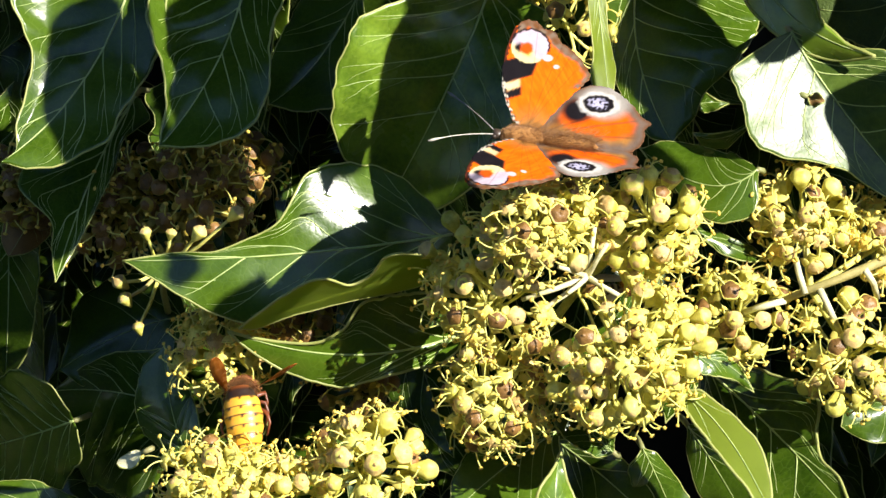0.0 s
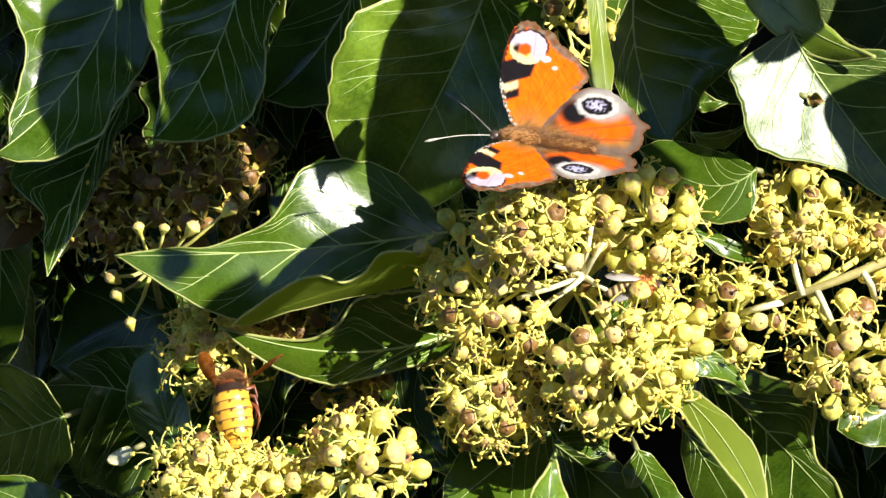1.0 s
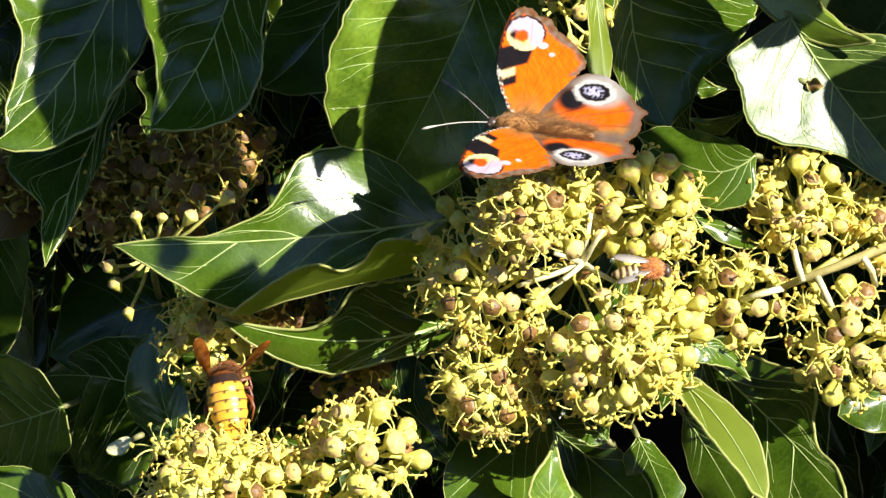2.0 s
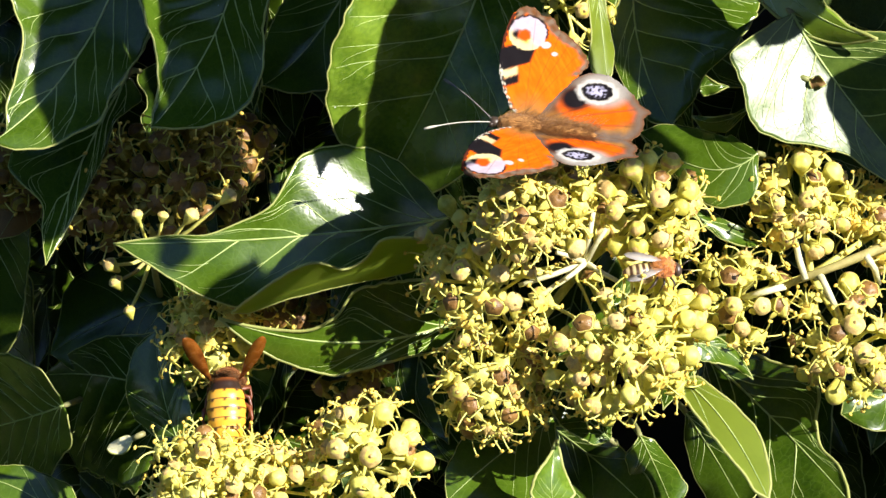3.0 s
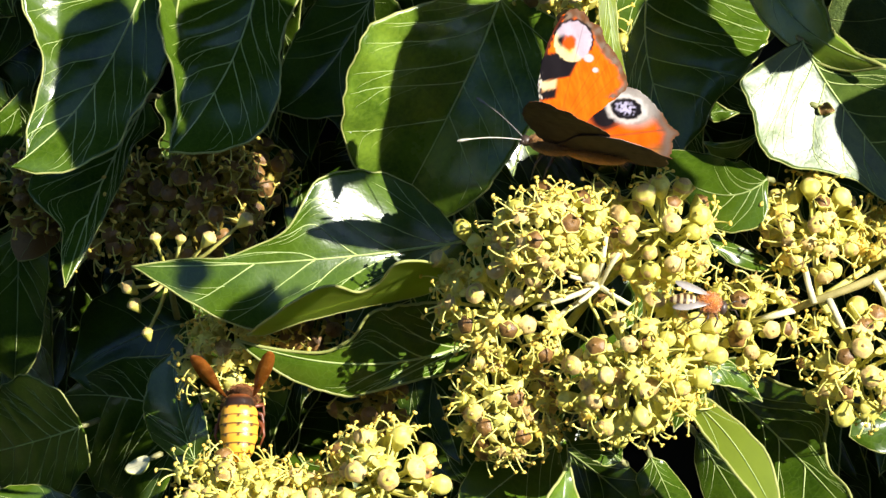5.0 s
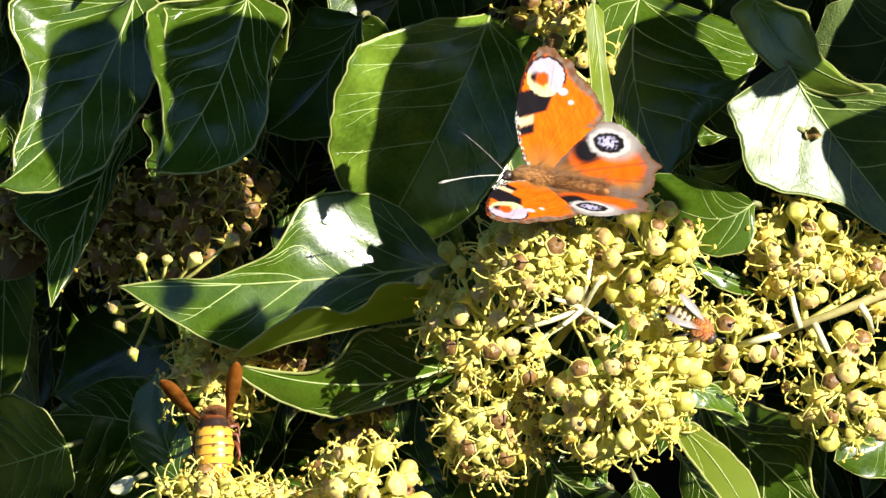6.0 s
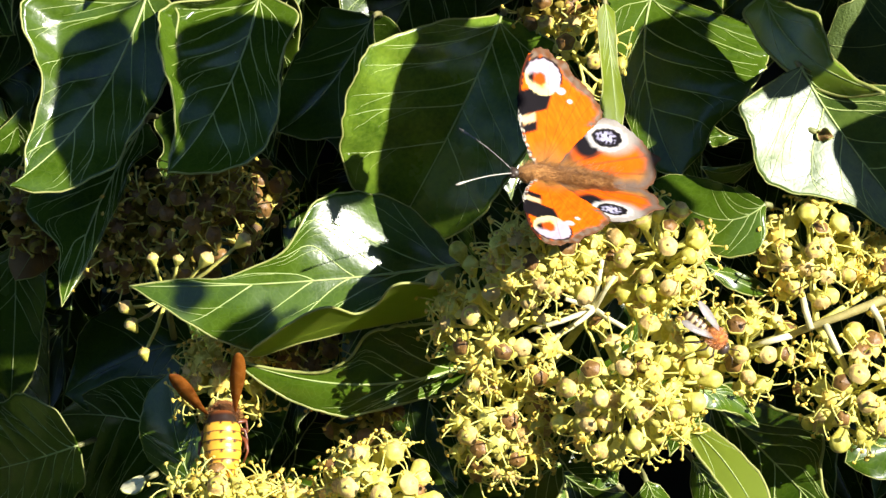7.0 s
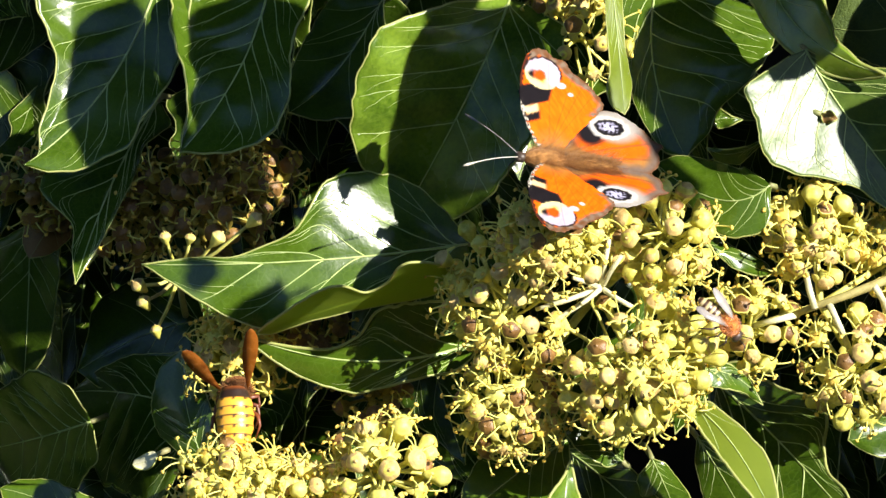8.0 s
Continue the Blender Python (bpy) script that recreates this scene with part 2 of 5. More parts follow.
class Blade:
    """A leaf blade: a bowed midrib with a half-width on each side, each half lifted towards or away from the viewer."""

    def __init__(self, base, mid, tip, a, b, da, db, ca, cb, wave, seed, ripple=1.0, veins=0):
        self.base, self.tip = Vector(base), Vector(tip)
        self.ctrl = 2 * Vector(mid) - (self.base + self.tip) / 2
        self.a = (a[0] * 0.25, *a, 0.0)
        self.b = (b[0] * 0.25, *b, 0.0)
        self.da, self.db, self.ca, self.cb, self.wave, self.seed = da, db, ca, cb, wave, seed
        self.wmax = max(*a, *b)
        self.ripple = ripple * min(1.0, self.wmax / 18)
        # side veins: where each leaves the midrib and how far along it runs, on either side
        rnd = random.Random(int(seed * 100))
        n = veins or (6 if (self.tip - self.base).length > 45 else 4)
        self.veins = {side: [((0.02, 0.03, 0.18, 0.32, 0.47, 0.63)[k] + rnd.uniform(-0.015, 0.03) * (k > 0),
                              (0.16, 0.40, 0.32, 0.28, 0.24, 0.20)[k] * rnd.uniform(0.85, 1.15)) for k in range(n)] for side in (1, -1)}

    def vein(self, side, k, f):
        t0, run = self.veins[side][k]
        return t0 + run * f ** 0.85 + 0.008 * math.sin(5 * f + k * 2 + self.seed)

    def pillow(self, t, s):
        """How far the blade bulges between its veins, 0 to 1."""
        f = abs(s)
        if f < 1e-4:
            return 0.0
        side = 1 if s > 0 else -1
        stops = sorted([-0.12, 1.08] + [self.vein(side, k, f) for k in range(len(self.veins[side]))])
        for lo, hi in zip(stops[:-1], stops[1:]):
            if lo <= t < hi:
                return math.sin(math.pi * (t - lo) / (hi - lo)) ** 0.7 * min(1.0, 3.5 * f) * (1 - f ** 5) * min(1.0, math.sqrt((hi - lo) / 0.17))
        return 0.0

    def rib(self, t):
        return self.base * (1 - t) ** 2 + self.ctrl * 2 * t * (1 - t) + self.tip * t * t

    def at(self, t, s, proud=0.0):
        p = self.rib(t)
        d = (self.ctrl - self.base) * (2 * (1 - t)) + (self.tip - self.ctrl) * (2 * t)
        d.y = 0
        d.normalize()
        n = Vector((-d.z, 0, d.x))
        w = smooth_profile(self.a if s > 0 else self.b, t)
        side = 1.0 if s > 0 else -1.0
        w *= 1 + 0.05 * noise.noise(Vector((t * 8, side * 4, self.seed))) + 0.03 * noise.noise(Vector((t * 22, side * 4, self.seed)))
        lift = self.da if s > 0 else self.db
        q = p + n * (w * s)
        k = w / self.wmax
        q.y += lift * abs(s) ** 1.2 * k
        start, curl = self.ca if s > 0 else self.cb
        if abs(s) > start:
            q.y -= curl * ((abs(s) - start) / (1 - start)) ** 1.25 * k
        q.y += self.wave * math.sin(9.0 * t + 2.3 * self.seed + (1.7 if s > 0 else 0)) * s * s * min(1, 3 * k)
        q.y -= 0.38 * self.ripple * k * self.pillow(t, s)
        q.y += 0.8 * self.ripple * s ** 4 * noise.noise(Vector((t * 7, side * 6, self.seed + 9)))
        q.y += 1.0 * self.ripple * k * noise.noise(Vector((q.x * 0.09, q.z * 0.09, self.seed)))
        q.y -= proud
        return q


def blade_mesh(bl, origin, nt=76, ns=20):
    bm = bmesh.new()
    grid = []
    for i in range(nt + 1):
        t = i / nt
        grid.append([bm.verts.new((bl.at(t, j / ns) - origin) * MM) for j in range(-ns, ns + 1)])
    for i in range(nt):
        for j in range(2 * ns):
            bm.faces.new((grid[i][j], grid[i][j + 1], grid[i + 1][j + 1], grid[i + 1][j]))
    bmesh.ops.remove_doubles(bm, verts=bm.verts, dist=1e-6)
    return bm


leaf_count = [0]
spots = {}  # where each leaf and cluster stands on the bank


def ivy_leaf(label, base, mid, tip, a, b, da=0.0, db=0.0, ca=(1, 0), cb=(1, 0), wave=1.0, under=None, material=None, name="ivy_leaf", ripple=1.0, stalk=26.0, rim=0.21, veins=0):
    """One leaf in millimetres: blade, veins, pale margin and stalk. under: the leaf of which this is a curled lobe."""
    leaf_count[0] += 1
    seed = leaf_count[0] * 1.37
    bl = Blade(base, mid, tip, a, b, da, db, ca, cb, wave, seed, ripple, veins)
    org = Vector(base)
    bm = blade_mesh(bl, org)
    if under:
        ob = part("curled_lobe", bm, material or LEAF_UNDER_LIT, under, "curled lobe showing its pale underside")
        ob.location = org * MM - spots[under.name]
        top = ob
    else:
        ob = top = new(name, mesh_of(name, bm, material or LEAF))
        ob.matrix_basis = BANK @ Matrix.Translation(org * MM)
        spots[ob.name] = org * MM
        tagged(ob, label, "leaf", "ivy leaves")
    so = ob.modifiers.new("thickness", "SOLIDIFY")
    so.thickness, so.offset = 0.00035, 0
    length = (bl.tip - bl.base).length
    # pale margin
    bm = bmesh.new()
    for side in (1, -1):
        pts = [(bl.at(t, side * 1.0) - org) * MM for t in (k / 60 for k in range(61))]
        tube(bm, pts, rim * MM, 6)
    part("margin", bm, RIM, top)
    if under:
        return ob
    # midrib and side veins
    bm = bmesh.new()
    pts = [(bl.at(t, 0, 0.26) - org) * MM for t in (k / 24 * 0.97 for k in range(25))]
    tube(bm, pts, [(0.31 * (1 - 0.7 * k / 24)) * MM * min(1.3, length / 45) for k in range(25)], 5)
    part("midrib", bm, VEIN, top)
    reach = 0.95
    for side in (1, -1):
        for k, (t0, run) in enumerate(bl.veins[side]):
            bm = bmesh.new()
            pts = [(bl.at(min(bl.vein(side, k, q / 12), 0.97), side * reach * q / 12, 0.2) - org) * MM for q in range(13)]
            tube(bm, pts, [(0.19 - 0.13 * q / 12) * MM * min(1.2, length / 45) for q in range(13)], 4)
            for f0 in (0.4, 0.65) if length > 45 else ():
                pts = []
                for q in range(6):
                    f = q / 5
                    ff = f0 + f * 0.28
                    tt = t0 + run * (f0 ** 0.85) + f * 0.02 + (0.11 * f)
                    pts.append((bl.at(min(max(tt, 0), 0.97), side * reach * min(ff, 0.95), 0.25) - org) * MM)
                tube(bm, pts, [(0.09 - 0.05 * q / 5) * MM for q in range(6)], 4)
            part("vein", bm, VEIN, top)
    # stalk, running back into the ivy
    d = (bl.base - bl.tip).normalized()
    bm = bmesh.new()
    p0 = Vector((0, 0, 0))
    tube(bm, [p0, (d * 1.5 + Vector((0, 0.08 * stalk, 0))) * MM, (d * 2.5 + Vector((0, 0.4 * stalk, 0))) * MM, (d * 3 + Vector((0, stalk, 0))) * MM],
         [0.7 * MM, 0.75 * MM, 0.8 * MM, 0.8 * MM], 6)
    part("leaf_stalk", bm, PETIOLE, top)
    return ob


last = ivy_leaf('dark green ivy leaf with one sunlit curled edge', (-76.3, 24.0, 72.3), (-89.0, 16.0, 42.3), (-108.6, 6.0, 21.3),
         (9.0, 10.6, 12.4, 13.1, 12.6, 12.2, 14.2, 11.8, 9.2, 5.0),
         (11.4, 23.1, 29.0, 25.9, 20.3, 14.1, 11.0, 8.1, 5.2, 0.0), da=-10, db=6, cb=(0.6, 8), ripple=1.8, rim=0.28)
last = ivy_leaf('dark green ivy leaf speckled by spots of sun', (-48.7, 24.0, 70.9), (-55.9, 14.0, 46.4), (-69.6, 4.0, 25.1),
         (10.5, 10.3, 9.6, 10.5, 12.9, 14.9, 15.2, 14.2, 10.3, 4.9),
         (9.4, 19.1, 23.0, 21.4, 19.4, 16.7, 11.6, 8.3, 4.6, 2.6), da=-10, db=5, cb=(0.72, 9), ripple=1.8, rim=0.28)
last = ivy_leaf('shaded ivy leaf with a pale pointed tip', (-78.6, 44.0, 39.1), (-89.2, 34.0, 17.3), (-96.7, 20.0, -8.3),
         (6.0, 5.0, 3.0, 3.8, 4.4, 4.2, 3.9, 3.3, 2.3, 1.0),
         (2.3, 5.6, 9.5, 11.9, 14.7, 17.2, 17.0, 5.7, 3.6, 1.7), da=-8, db=6, ca=(0.8, -3))
last = ivy_leaf('dim bluish ivy leaf deep in the shade', (-21.5, 76.0, 68.7), (-33.3, 74.0, 49.3), (-45.8, 70.0, 37.9),
         (2.1, 5.0, 7.3, 8.3, 9.5, 10.9, 11.7, 8.6, 6.0, 2.3),
         (12.8, 12.9, 13.0, 12.9, 12.6, 11.7, 10.5, 9.2, 7.7, 4.2), da=-6, db=6)
# The whole blade is painted paler so its lit lobe comes out bright.
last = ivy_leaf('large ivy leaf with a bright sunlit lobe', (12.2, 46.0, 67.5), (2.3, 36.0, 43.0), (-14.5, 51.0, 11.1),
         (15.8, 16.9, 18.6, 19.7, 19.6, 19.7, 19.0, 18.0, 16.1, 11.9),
         (5.5, 12.6, 17.9, 22.7, 26.5, 27.9, 27.2, 25.1, 22.7, 15.3), da=-12, db=-9, cb=(0.35, 6), ripple=1.5, rim=0.28, material=LEAF_SUNLIT)
centre_leaf = last = ivy_leaf('folded ivy leaf half in sun, with a curled lobe', (2.3, 19.0, 3.7), (-36.6, 5.0, -1.2), (-78.7, 4.0, -2.9),
         (8.9, 9.6, 10.5, 11.1, 12.7, 14.8, 16.5, 13.4, 8.4, 3.5),
         (9.5, 16.0, 20.3, 21.0, 19.8, 8.0, 4.2, 1.6, 1.7, 0.9), da=-4, db=3, wave=2.6, ripple=0.7, rim=0.28)
ivy_leaf('lobe', (0.8, -2.0, -3.7), (-25.3, -4.0, -10.9), (-49.8, 0.0, -19.5),
         (2.3, 3.5, 3.5, 3.0, 2.5, 2.1, 1.8, 1.4, 1.4, 1.3),
         (2.5, 4.7, 5.3, 2.0, 1.2, 4.6, 4.9, 3.7, 2.4, 1.2), da=13, db=-14, rim=0.36, under=last)
low_leaf = last = ivy_leaf('narrow ivy leaf with a bright upturned margin', (5.1, 22.0, -21.0), (-23.0, 13.0, -26.2), (-53.4, 12.0, -20.3),
         (3.8, 5.2, 5.0, 5.6, 6.8, 8.2, 7.1, 5.9, 4.0, 2.0),
         (11.1, 13.2, 13.8, 13.7, 12.4, 6.0, 2.6, 1.5, 0.8, 0.3), da=4, db=-3, cb=(0.85, 3), ripple=1.6, rim=0.42, veins=4)
last = ivy_leaf('small dark green ivy leaf pointing up', (-64.2, 34.0, -53.5), (-68.9, 36.0, -40.0), (-70.9, 38.0, -24.7),
         (2.7, 5.0, 6.8, 8.7, 9.4, 9.4, 8.6, 7.4, 6.0, 3.2),
         (4.3, 5.2, 5.7, 6.0, 6.1, 5.8, 5.4, 4.9, 3.1, 1.4), da=5, db=-5)
last = ivy_leaf('large shaded ivy leaf with a bluish sheen', (-66.6, 60.0, -42.4), (-85.4, 74.0, -37.8), (-103.9, 88.0, -37.9),
         (26.1, 27.1, 27.1, 27.1, 26.9, 26.6, 26.2, 25.8, 21.5, 8.6),
         (3.8, 9.5, 13.8, 12.4, 11.4, 10.5, 8.8, 6.7, 4.3, 1.8), da=6, db=-4)
last = ivy_leaf('dark ivy leaf with a scalloped edge', (-68.0, 80.0, -17.8), (-84.6, 82.0, -22.3), (-102.0, 84.0, -32.2),
         (4.7, 9.8, 11.1, 10.7, 10.1, 9.2, 8.2, 7.5, 7.5, 7.3),
         (8.4, 12.1, 12.9, 13.9, 15.0, 14.4, 14.1, 11.7, 6.2, 2.6), da=-6, db=8)
last = ivy_leaf('dark ivy leaf in shade', (-113.5, 66.0, 6.8), (-114.0, 70.0, -13.2), (-115.6, 78.0, -33.9),
         (3.9, 8.8, 8.6, 8.5, 8.1, 7.7, 7.3, 6.5, 5.5, 3.3),
         (5.3, 11.2, 11.5, 11.8, 12.1, 12.3, 12.0, 9.6, 7.1, 4.9), da=-8, db=8)
last = ivy_leaf('shaded ivy leaf with radiating veins', (-95.0, 50.0, -44.2), (-109.9, 66.0, -49.3), (-126.8, 84.0, -53.9),
         (9.7, 11.3, 13.4, 15.7, 15.7, 15.4, 15.2, 15.0, 13.4, 5.7),
         (10.5, 12.6, 15.2, 17.7, 17.4, 16.5, 15.4, 14.4, 11.0, 5.0), da=6, db=-6)
last = ivy_leaf('ivy leaf low in the shade', (-93.1, 60.0, -76.2), (-106.5, 62.0, -66.8), (-120.0, 64.0, -62.9),
         (2.9, 6.0, 7.2, 8.1, 8.7, 9.2, 9.4, 9.1, 6.3, 3.2),
         (2.4, 5.9, 7.3, 6.6, 6.2, 6.0, 5.2, 3.9, 3.0, 1.3), da=-4, db=4)
last = ivy_leaf('broad dark ivy leaf with a straight pale midrib', (50.7, 44.0, 73.8), (49.3, 36.0, 50.3), (57.6, 26.0, 26.4),
         (31.2, 31.4, 31.4, 31.3, 31.0, 29.3, 26.1, 21.7, 12.4, 8.3),
         (11.7, 10.0, 8.5, 7.4, 6.8, 6.7, 6.7, 6.3, 5.4, 4.2), da=-12, db=6, ca=(0.55, -6))
# Sunlit brightness put into the colour through the underside material.
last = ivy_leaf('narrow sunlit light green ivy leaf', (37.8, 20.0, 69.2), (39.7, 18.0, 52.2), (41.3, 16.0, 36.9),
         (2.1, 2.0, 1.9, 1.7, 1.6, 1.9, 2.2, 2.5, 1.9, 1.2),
         (2.1, 2.3, 2.5, 2.6, 2.7, 2.7, 2.9, 3.8, 3.9, 2.8), da=3, db=-3, material=LEAF_UNDER_LIT)
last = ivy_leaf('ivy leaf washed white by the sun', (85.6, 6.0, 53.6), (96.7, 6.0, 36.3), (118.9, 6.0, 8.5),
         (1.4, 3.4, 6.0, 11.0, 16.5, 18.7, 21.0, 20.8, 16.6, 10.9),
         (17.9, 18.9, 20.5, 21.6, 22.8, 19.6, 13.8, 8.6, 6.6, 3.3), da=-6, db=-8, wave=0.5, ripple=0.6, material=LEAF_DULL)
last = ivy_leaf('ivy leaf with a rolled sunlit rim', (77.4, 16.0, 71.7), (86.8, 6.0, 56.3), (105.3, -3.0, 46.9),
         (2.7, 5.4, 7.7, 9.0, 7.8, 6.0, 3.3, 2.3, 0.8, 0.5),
         (5.9, 5.6, 5.6, 5.6, 5.6, 5.4, 5.0, 4.3, 3.3, 1.5), da=-6, db=6, ca=(0.75, -5), rim=0.5, ripple=0.2, veins=2, material=LEAF_SUNLIT)
last = ivy_leaf('dull speckled green ivy leaf', (119.9, 14.0, 66.0), (107.1, 18.0, 59.9), (92.7, 22.0, 60.2),
         (2.0, 5.2, 10.1, 15.6, 12.8, 10.6, 8.6, 6.8, 5.1, 2.0),
         (10.6, 11.3, 12.0, 12.5, 12.8, 12.9, 12.8, 12.4, 11.1, 9.7), da=-2, db=4, material=LEAF_ROUGH)
last = ivy_leaf('small lobed unseen ivy leaf added at the side to cast shade', (76.8, 0.0, 19.5), (64.6, 4.0, 15.7), (48.8, 14.0, 24.9),
         (2.1, 6.2, 8.9, 9.2, 8.8, 6.1, 4.3, 2.9, 1.9, 0.8),
         (6.9, 7.3, 8.1, 8.7, 9.0, 9.2, 9.2, 8.6, 7.3, 4.9), da=-2, db=7)
last = ivy_leaf('small curved light green ivy leaf', (56.9, 2.0, 6.8), (68.1, 4.0, 1.5), (79.1, 8.0, -2.9),
         (1.0, 2.4, 3.4, 3.0, 2.6, 2.2, 2.2, 2.2, 2.2, 1.3),
         (0.1, 0.2, 0.4, 1.0, 1.6, 2.3, 2.3, 2.1, 1.7, 0.7), da=3, db=-2)
last = ivy_leaf('young ivy leaf seen edge on', (77.7, 20.0, 31.9), (69.1, 18.0, 27.6), (62.2, 20.0, 29.0),
         (0.2, 0.6, 1.2, 2.0, 2.7, 2.3, 2.2, 2.0, 0.9, 0.3),
         (0.3, 0.5, 0.6, 1.0, 1.2, 1.3, 1.2, 1.1, 0.9, 0.5), da=3, db=-2)
last = ivy_leaf('tiny lit ivy leaf in a gap', (64.3, 38.0, 36.3), (67.6, 38.0, 37.2), (72.8, 40.0, 37.0),
         (0.2, 0.4, 0.9, 1.6, 2.5, 1.8, 1.1, 0.5, 0.3, 0.1),
         (0.9, 1.7, 2.3, 2.3, 2.3, 2.2, 2.1, 1.7, 1.1, 0.5), da=1, db=1)
last = ivy_leaf('large dark ivy leaf with a wavy pale margin', (65.3, 46.0, -28.8), (83.3, 28.0, -46.0), (99.8, 2.0, -64.9),
         (7.0, 7.7, 9.1, 11.2, 13.6, 12.9, 7.1, 3.7, 3.9, 2.1),
         (3.1, 7.1, 9.5, 11.2, 12.8, 13.9, 14.6, 15.2, 13.0, 10.4), da=-2, db=-2, rim=0.42)
# The glow of this leaf is largely its pale yellow-green paint.
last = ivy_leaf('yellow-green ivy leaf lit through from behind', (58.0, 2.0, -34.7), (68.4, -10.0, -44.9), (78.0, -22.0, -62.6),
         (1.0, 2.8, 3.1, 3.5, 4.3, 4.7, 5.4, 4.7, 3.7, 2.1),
         (1.7, 3.1, 3.7, 4.1, 4.3, 4.3, 3.9, 3.3, 2.5, 2.2), da=1.5, db=-1.5, wave=0.3, ripple=0.2, veins=2, rim=0.4, material=LEAF_UNDER_LIT)
last = ivy_leaf('pale ivy leaf tip in full sun', (60.8, -2.0, -26.3), (70.0, 2.0, -28.6), (76.3, 4.0, -35.2),
         (0.4, 1.1, 2.2, 2.3, 1.7, 1.4, 1.3, 0.7, 0.3, 0.1),
         (2.2, 4.0, 4.0, 3.8, 3.5, 3.0, 2.3, 1.7, 1.3, 0.6), da=2, db=-2)
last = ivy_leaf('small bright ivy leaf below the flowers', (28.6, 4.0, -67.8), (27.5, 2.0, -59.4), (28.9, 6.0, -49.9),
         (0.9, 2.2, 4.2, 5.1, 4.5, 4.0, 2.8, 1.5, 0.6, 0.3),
         (1.8, 3.9, 5.5, 5.0, 4.4, 3.7, 2.9, 2.2, 1.5, 0.7), da=-4, db=4, rim=0.4, material=LEAF_SUNLIT)
last = ivy_leaf('dark ivy leaf below the flowers', (28.9, 40.0, -48.8), (41.3, 26.0, -58.0), (52.3, 8.0, -68.1),
         (1.6, 3.8, 6.7, 6.7, 6.5, 6.4, 6.0, 5.4, 4.8, 3.0),
         (2.7, 6.1, 8.2, 8.4, 8.5, 8.6, 8.1, 7.6, 7.1, 3.3), da=-2, db=2)
last = ivy_leaf('ivy leaf with sunlit veins', (49.9, 20.0, -49.9), (53.5, 16.0, -57.4), (57.3, 10.0, -66.8),
         (1.1, 2.4, 2.8, 3.2, 3.7, 4.2, 4.6, 4.9, 5.3, 3.9),
         (2.1, 4.9, 5.9, 6.0, 6.2, 6.1, 5.5, 4.9, 4.2, 2.1), da=2, db=2)
last = ivy_leaf('dark ivy leaf hanging behind the stalk', (62.1, 34.0, -44.9), (68.5, 24.0, -55.1), (74.6, 8.0, -66.7),
         (2.9, 4.1, 4.3, 4.4, 4.6, 4.9, 5.0, 4.8, 4.6, 4.2),
         (1.1, 2.6, 4.1, 5.0, 5.8, 6.6, 6.8, 6.6, 6.3, 4.0), da=-3, db=3)
last = ivy_leaf('dark drooping ivy leaf', (28.6, 30.0, -46.1), (15.0, 26.0, -55.2), (2.3, 22.0, -66.2),
         (4.9, 10.9, 11.9, 12.5, 12.9, 12.4, 11.2, 10.0, 8.5, 4.7),
         (1.0, 2.5, 4.4, 6.2, 7.0, 7.9, 8.3, 7.1, 6.0, 3.1), da=-6, db=6)
last = ivy_leaf('ivy leaf glaring white in the sun', (41.8, 6.0, -49.9), (34.9, 6.0, -44.0), (27.9, 4.0, -37.6),
         (2.3, 3.7, 4.0, 4.4, 4.9, 5.3, 5.2, 4.7, 4.1, 3.0),
         (1.7, 4.0, 4.8, 4.9, 5.0, 5.1, 4.8, 4.1, 3.3, 2.6), da=-3, db=3)
last = ivy_leaf('pale green ivy leaf behind the flowers', (116.2, 30.0, -35.5), (108.6, 26.0, -41.7), (99.6, 24.0, -44.4),
         (1.0, 2.5, 4.7, 7.6, 8.5, 7.3, 6.4, 4.6, 2.9, 1.2),
         (1.5, 3.1, 4.6, 5.3, 5.8, 6.2, 6.1, 5.4, 4.4, 3.3), da=2, db=2)
last = ivy_leaf('dry brown ivy leaf deep in the shade', (-104.6, 58.0, 12.6), (-108.0, 56.0, 5.3), (-112.4, 56.0, -2.0),
         (2.6, 5.0, 5.3, 5.7, 6.1, 5.5, 4.8, 4.1, 2.9, 1.3),
         (1.4, 3.2, 4.2, 4.9, 5.5, 6.1, 5.6, 4.9, 4.2, 2.4), da=2, db=2, material=DRY)
last = ivy_leaf('small dry leaf scrap caught on a white leaf', (89.6, 3.9, 37.4), (91.4, 2.6, 36.6), (93.6, 3.4, 36.2),
         (0.4, 0.8, 1.2, 1.5, 1.6, 1.5, 1.3, 1.0, 0.7, 0.4),
         (0.5, 1.0, 1.4, 1.6, 1.5, 1.3, 1.1, 0.8, 0.6, 0.3), da=-1, db=1, stalk=1.5, material=DRY)
# Leaf-shaped scrap in the pale stalk material, standing for white flecks.
last = ivy_leaf('small white scrap beside the flowers', (-73.6, 2.0, -49.9), (-76.5, 4.0, -51.7), (-80.2, 6.0, -52.9),
         (0.3, 0.6, 1.2, 1.6, 1.8, 1.9, 1.9, 1.6, 1.2, 0.7),
         (0.5, 1.2, 1.5, 1.6, 1.7, 1.7, 1.6, 1.4, 1.2, 0.8), da=-2, db=2, stalk=2.0, material=PALE_STALK)
